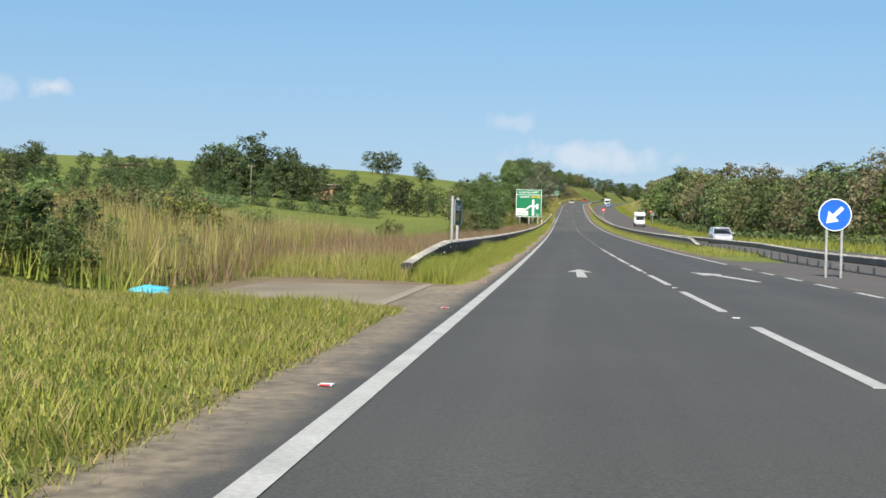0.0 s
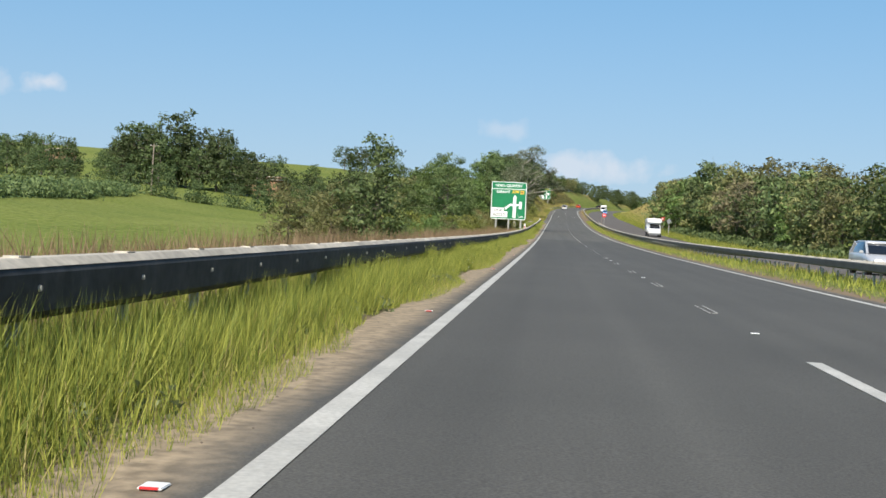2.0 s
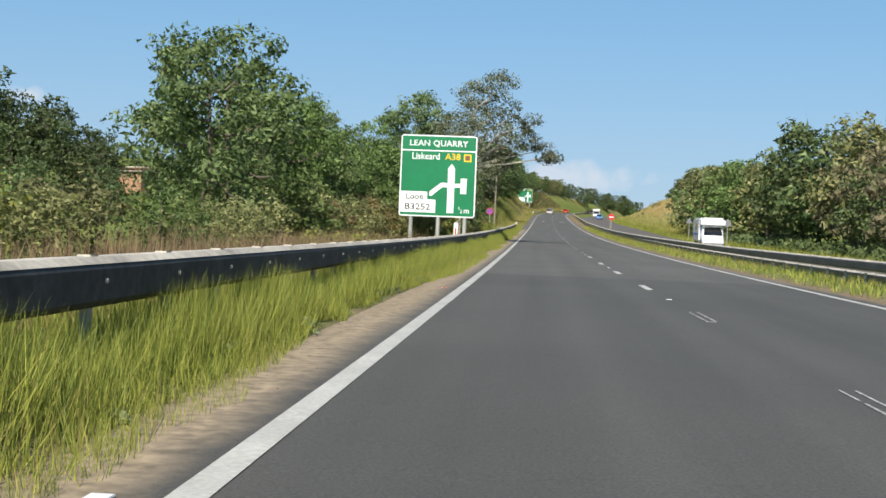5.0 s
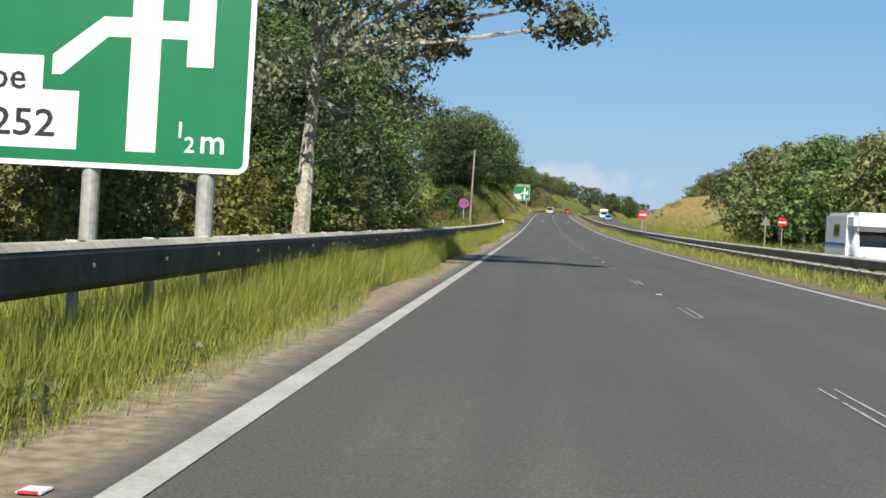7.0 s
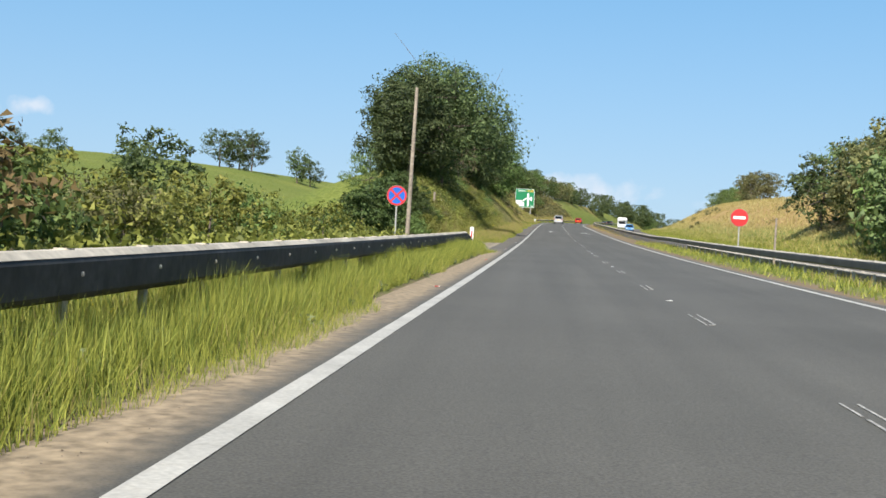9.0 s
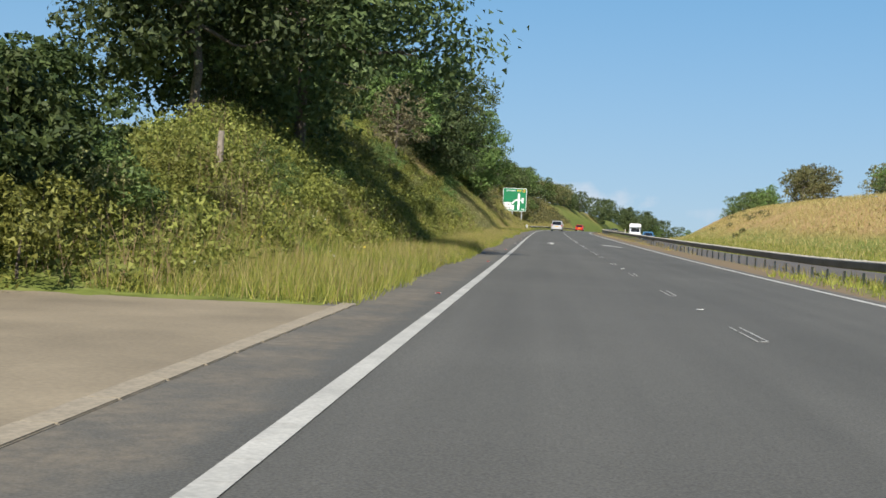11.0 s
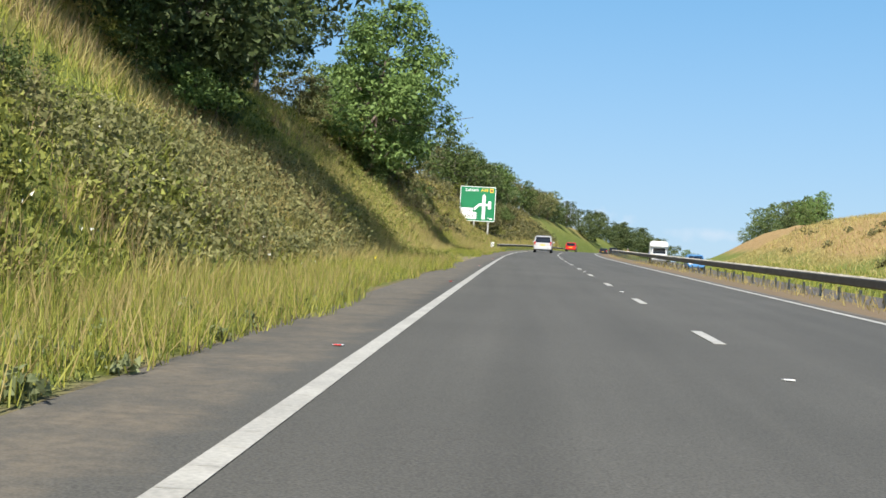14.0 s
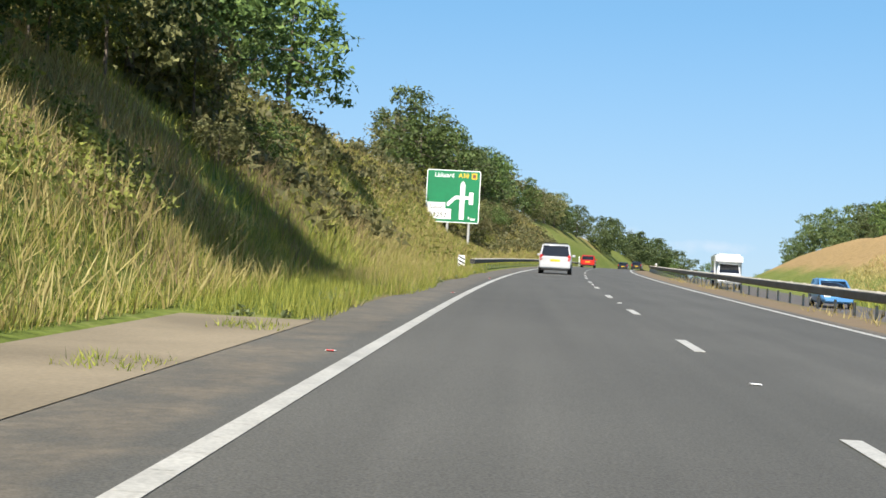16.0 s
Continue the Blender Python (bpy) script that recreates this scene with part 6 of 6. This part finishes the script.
def car(name, s, u, heading, paint, label, length=4.4, width=1.8, height=1.6, belt=0.95, back=0.12, front=1.15, rails=False):
    """A car whose front points along +y of its own frame: body, glass house, roof, lamps, bumpers, wheels, plate."""
    thing = new(name)
    thing.matrix_world = pose(*place(s, u, 0.0 if u < 9 else -float(opposite_drop(s))), math.degrees(math.atan(float(road_grade(s)) / 100)) * (1 if heading < 90 else -1), 0, heading - float(road_heading(s)))
    hl, hw = length / 2, width / 2

    def ring(y, w, z0, z1, tuck):
        return [(x * w, y, z) for x, z in ((-0.80, z0), (-0.97, z0 + 0.12), (-1.0, (z0 + z1) * 0.5), (-0.985, z1 - 0.10), (-tuck, z1),
                                            (tuck, z1), (0.985, z1 - 0.10), (1.0, (z0 + z1) * 0.5), (0.97, z0 + 0.12), (0.80, z0))]

    rings = [ring(-hl, hw * 0.90, 0.34, belt - 0.06, 0.90), ring(-hl + 0.12, hw * 0.98, 0.28, belt, 0.93), ring(-hl * 0.5, hw, 0.22, belt, 0.94), ring(0, hw, 0.22, belt, 0.94),
             ring(hl - front, hw, 0.22, belt - 0.03, 0.92), ring(hl - 0.35, hw * 0.95, 0.26, belt - 0.22, 0.84), ring(hl - 0.05, hw * 0.80, 0.34, belt - 0.36, 0.8)]
    part("body", loft(bmesh.new(), rings), paint, thing)
    roof0, roof1 = -hl + 0.35 + back, hl - front - 0.85
    low = belt - 0.02

    def house(y, w, z):
        return [(-w, y, low), (w, y, low), (w * 0.995, y, low + 0.02), (w * 0.84, y, z), (-w * 0.84, y, z), (-w * 0.995, y, low + 0.02)]

    cab = [[(-hw * 0.90, -hl + back, low), (hw * 0.90, -hl + back, low), (hw * 0.90, -hl + back, low + 0.02), (hw * 0.74, roof0, height - 0.06), (-hw * 0.74, roof0, height - 0.06), (-hw * 0.90, -hl + back, low + 0.02)],
           house(roof0 + 0.3, hw * 0.93, height - 0.03), house(0, hw * 0.93, height - 0.02), house(roof1, hw * 0.92, height - 0.06),
           [(-hw * 0.88, hl - front, low), (hw * 0.88, hl - front, low), (hw * 0.88, hl - front, low + 0.02), (hw * 0.84, hl - front - 0.06, low + 0.05), (-hw * 0.84, hl - front - 0.06, low + 0.05), (-hw * 0.88, hl - front, low + 0.02)]]
    part("window_glass", loft(bmesh.new(), cab), MAT["glass"], thing, "dark tinted car windows")
    part("roof", loft(bmesh.new(), [[(-hw * 0.79, y, z), (hw * 0.79, y, z), (hw * 0.72, y, z + 0.06), (-hw * 0.72, y, z + 0.06)] for y, z in
                                    ((roof0 - 0.06, height - 0.10), (roof0 + 0.3, height - 0.05), (0, height - 0.04), (roof1, height - 0.07), (roof1 + 0.1, height - 0.11))]), paint, thing)
    for x in (-1, 1):
        for y0, y1 in ((-hl + back + 0.02, roof0 + 0.05), (hl - front - 0.03, roof1 + 0.02)):
            bm = bmesh.new()
            rod(bm, (x * hw * 0.90, y0, low), (x * hw * 0.77, y1, height - 0.06), 0.06, 0.05, 6)
            part("pillar", bm, paint, thing)
        part("tail_lamp", box(bmesh.new(), (0.16, 0.14, 0.36), (x * hw * 0.84, -hl + 0.07, belt - 0.10), bevel=0.03), MAT["tail"], thing, "red tail lamp")
        part("head_lamp", box(bmesh.new(), (0.34, 0.30, 0.15), (x * hw * 0.66, hl - 0.22, belt - 0.30), bevel=0.04), MAT["lamp"], thing, "clear head lamp")
        part("door_mirror", box(bmesh.new(), (0.18, 0.10, 0.13), (x * (hw + 0.09), hl - front - 0.35, belt + 0.05), bevel=0.03), paint, thing)
        for y in (-hl + 0.78, hl - 0.86):
            wheel(thing, x * (hw - 0.10), y, 0.32)
        if rails:
            part("roof_rail", rod(bmesh.new(), (x * hw * 0.66, roof0 + 0.1, height + 0.04), (x * hw * 0.66, roof1, height + 0.03), 0.02, None, 6), MAT["black"], thing)
    if rails:
        for y in (roof0 + 0.35, roof1 - 0.2):
            part("roof_bar", box(bmesh.new(), (width * 0.72, 0.06, 0.03), (0, y, height + 0.07), bevel=0.008), MAT["black"], thing)
    part("rear_bumper", box(bmesh.new(), (width * 0.92, 0.16, 0.26), (0, -hl - 0.01, 0.46), bevel=0.05), paint, thing)
    part("bumper_underside", box(bmesh.new(), (width * 0.84, 0.14, 0.14), (0, -hl + 0.02, 0.28), bevel=0.03), MAT["black"], thing)
    part("front_bumper", box(bmesh.new(), (width * 0.80, 0.14, 0.20), (0, hl - 0.02, 0.42), bevel=0.05), paint, thing)
    part("number_plate", box(bmesh.new(), (0.52, 0.012, 0.12), (0, -hl - 0.005 + 0.0, belt - 0.24), bevel=0.003), MAT["yellow"], thing, "plain yellow number plate")
    return tagged(thing, label, "car", "vehicles on the road")


car("silver_people_carrier", 511.0, 1.95, 0, MAT["silver"], "silver people carrier with black roof rails in the nearside lane", 4.47, 1.82, 1.66, 1.0, 0.10, 1.05, True)
car("red_hatchback", 592.0, 1.9, 0, MAT["red_car"], "small bright red hatchback on the bend", 3.9, 1.7, 1.48, 0.92, 0.12, 1.0)
car("dark_hatchback", 655.0, 5.4, 0, MAT["dark_car"], "black hatchback in the offside lane", 4.2, 1.76, 1.46, 0.92, 0.14, 1.1)
car("dark_saloon", 672.0, 1.9, 0, MAT["dark_car"], "dark grey saloon car far along the road", 4.5, 1.8, 1.45, 0.92, 0.5, 1.2)
car("blue_hatchback", 506.0, 16.5, 180, MAT["blue_car"], "pale blue hatchback on the opposite carriageway", 4.0, 1.72, 1.48, 0.92, 0.12, 1.0)
car("grey_estate", 114.0, 15.6, 180, MAT["silver"], "silver grey car on the opposite carriageway", 4.4, 1.78, 1.46, 0.93, 0.10, 1.15)


def camper(s, u, label, screen=0.85):
    thing = new("camper_van")
    thing.matrix_world = pose(*place(s, u, -float(opposite_drop(s))), -2.2, 0, 180 - float(road_heading(s)))
    part("coach_body", box(bmesh.new(), (2.2, 4.4, 2.15), (0, -0.9, 1.75), bevel=0.14), MAT["white_car"], thing)
    part("overcab", box(bmesh.new(), (2.15, 1.5, 0.85), (0, 1.75, 2.42), bevel=0.22), MAT["white_car"], thing)
    cab = [[(-w, y, 0.45), (w, y, 0.45), (w, y, z * 0.6), (w * 0.86, y, z), (-w * 0.86, y, z), (-w, y, z * 0.6)] for y, w, z in ((1.25, 0.98, 2.1), (1.9, 0.98, 2.05), (2.5, 0.96, 1.25), (3.05, 0.85, 1.05))]
    part("cab", loft(bmesh.new(), cab), MAT["white_car"], thing)
    part("windscreen", plate(bmesh.new(), [(-0.8, 0), (0.8, 0), (0.72, screen), (-0.72, screen)], -0.01, 0.01), MAT["glass"], thing).matrix_local = pose(0, 2.47, 1.28, 36, 0, 0)
    for x in (-1.11, 1.11):
        part("side_window", box(bmesh.new(), (0.02, 1.1, 0.55), (x, -0.7, 2.0), bevel=0.008), MAT["glass"], thing)
        part("side_stripe", box(bmesh.new(), (0.012, 3.9, 0.12), (x, -0.9, 1.35)), MAT["blue"], thing)
        part("head_lamp", box(bmesh.new(), (0.3, 0.1, 0.18), (x * 0.62, 3.0, 0.82), bevel=0.03), MAT["lamp"], thing)
        for y in (-1.9, 2.2):
            wheel(thing, x * 0.84, y, 0.34)
    part("front_bumper", box(bmesh.new(), (1.75, 0.2, 0.26), (0, 3.05, 0.5), bevel=0.05), MAT["back"], thing)
    return tagged(thing, label, "camper van")


camper(255.0, 16.8, "white camper van with an over-cab bed on the opposite carriageway")
camper(545.0, 15.1, "white motorhome coming down the opposite carriageway", 0.95)
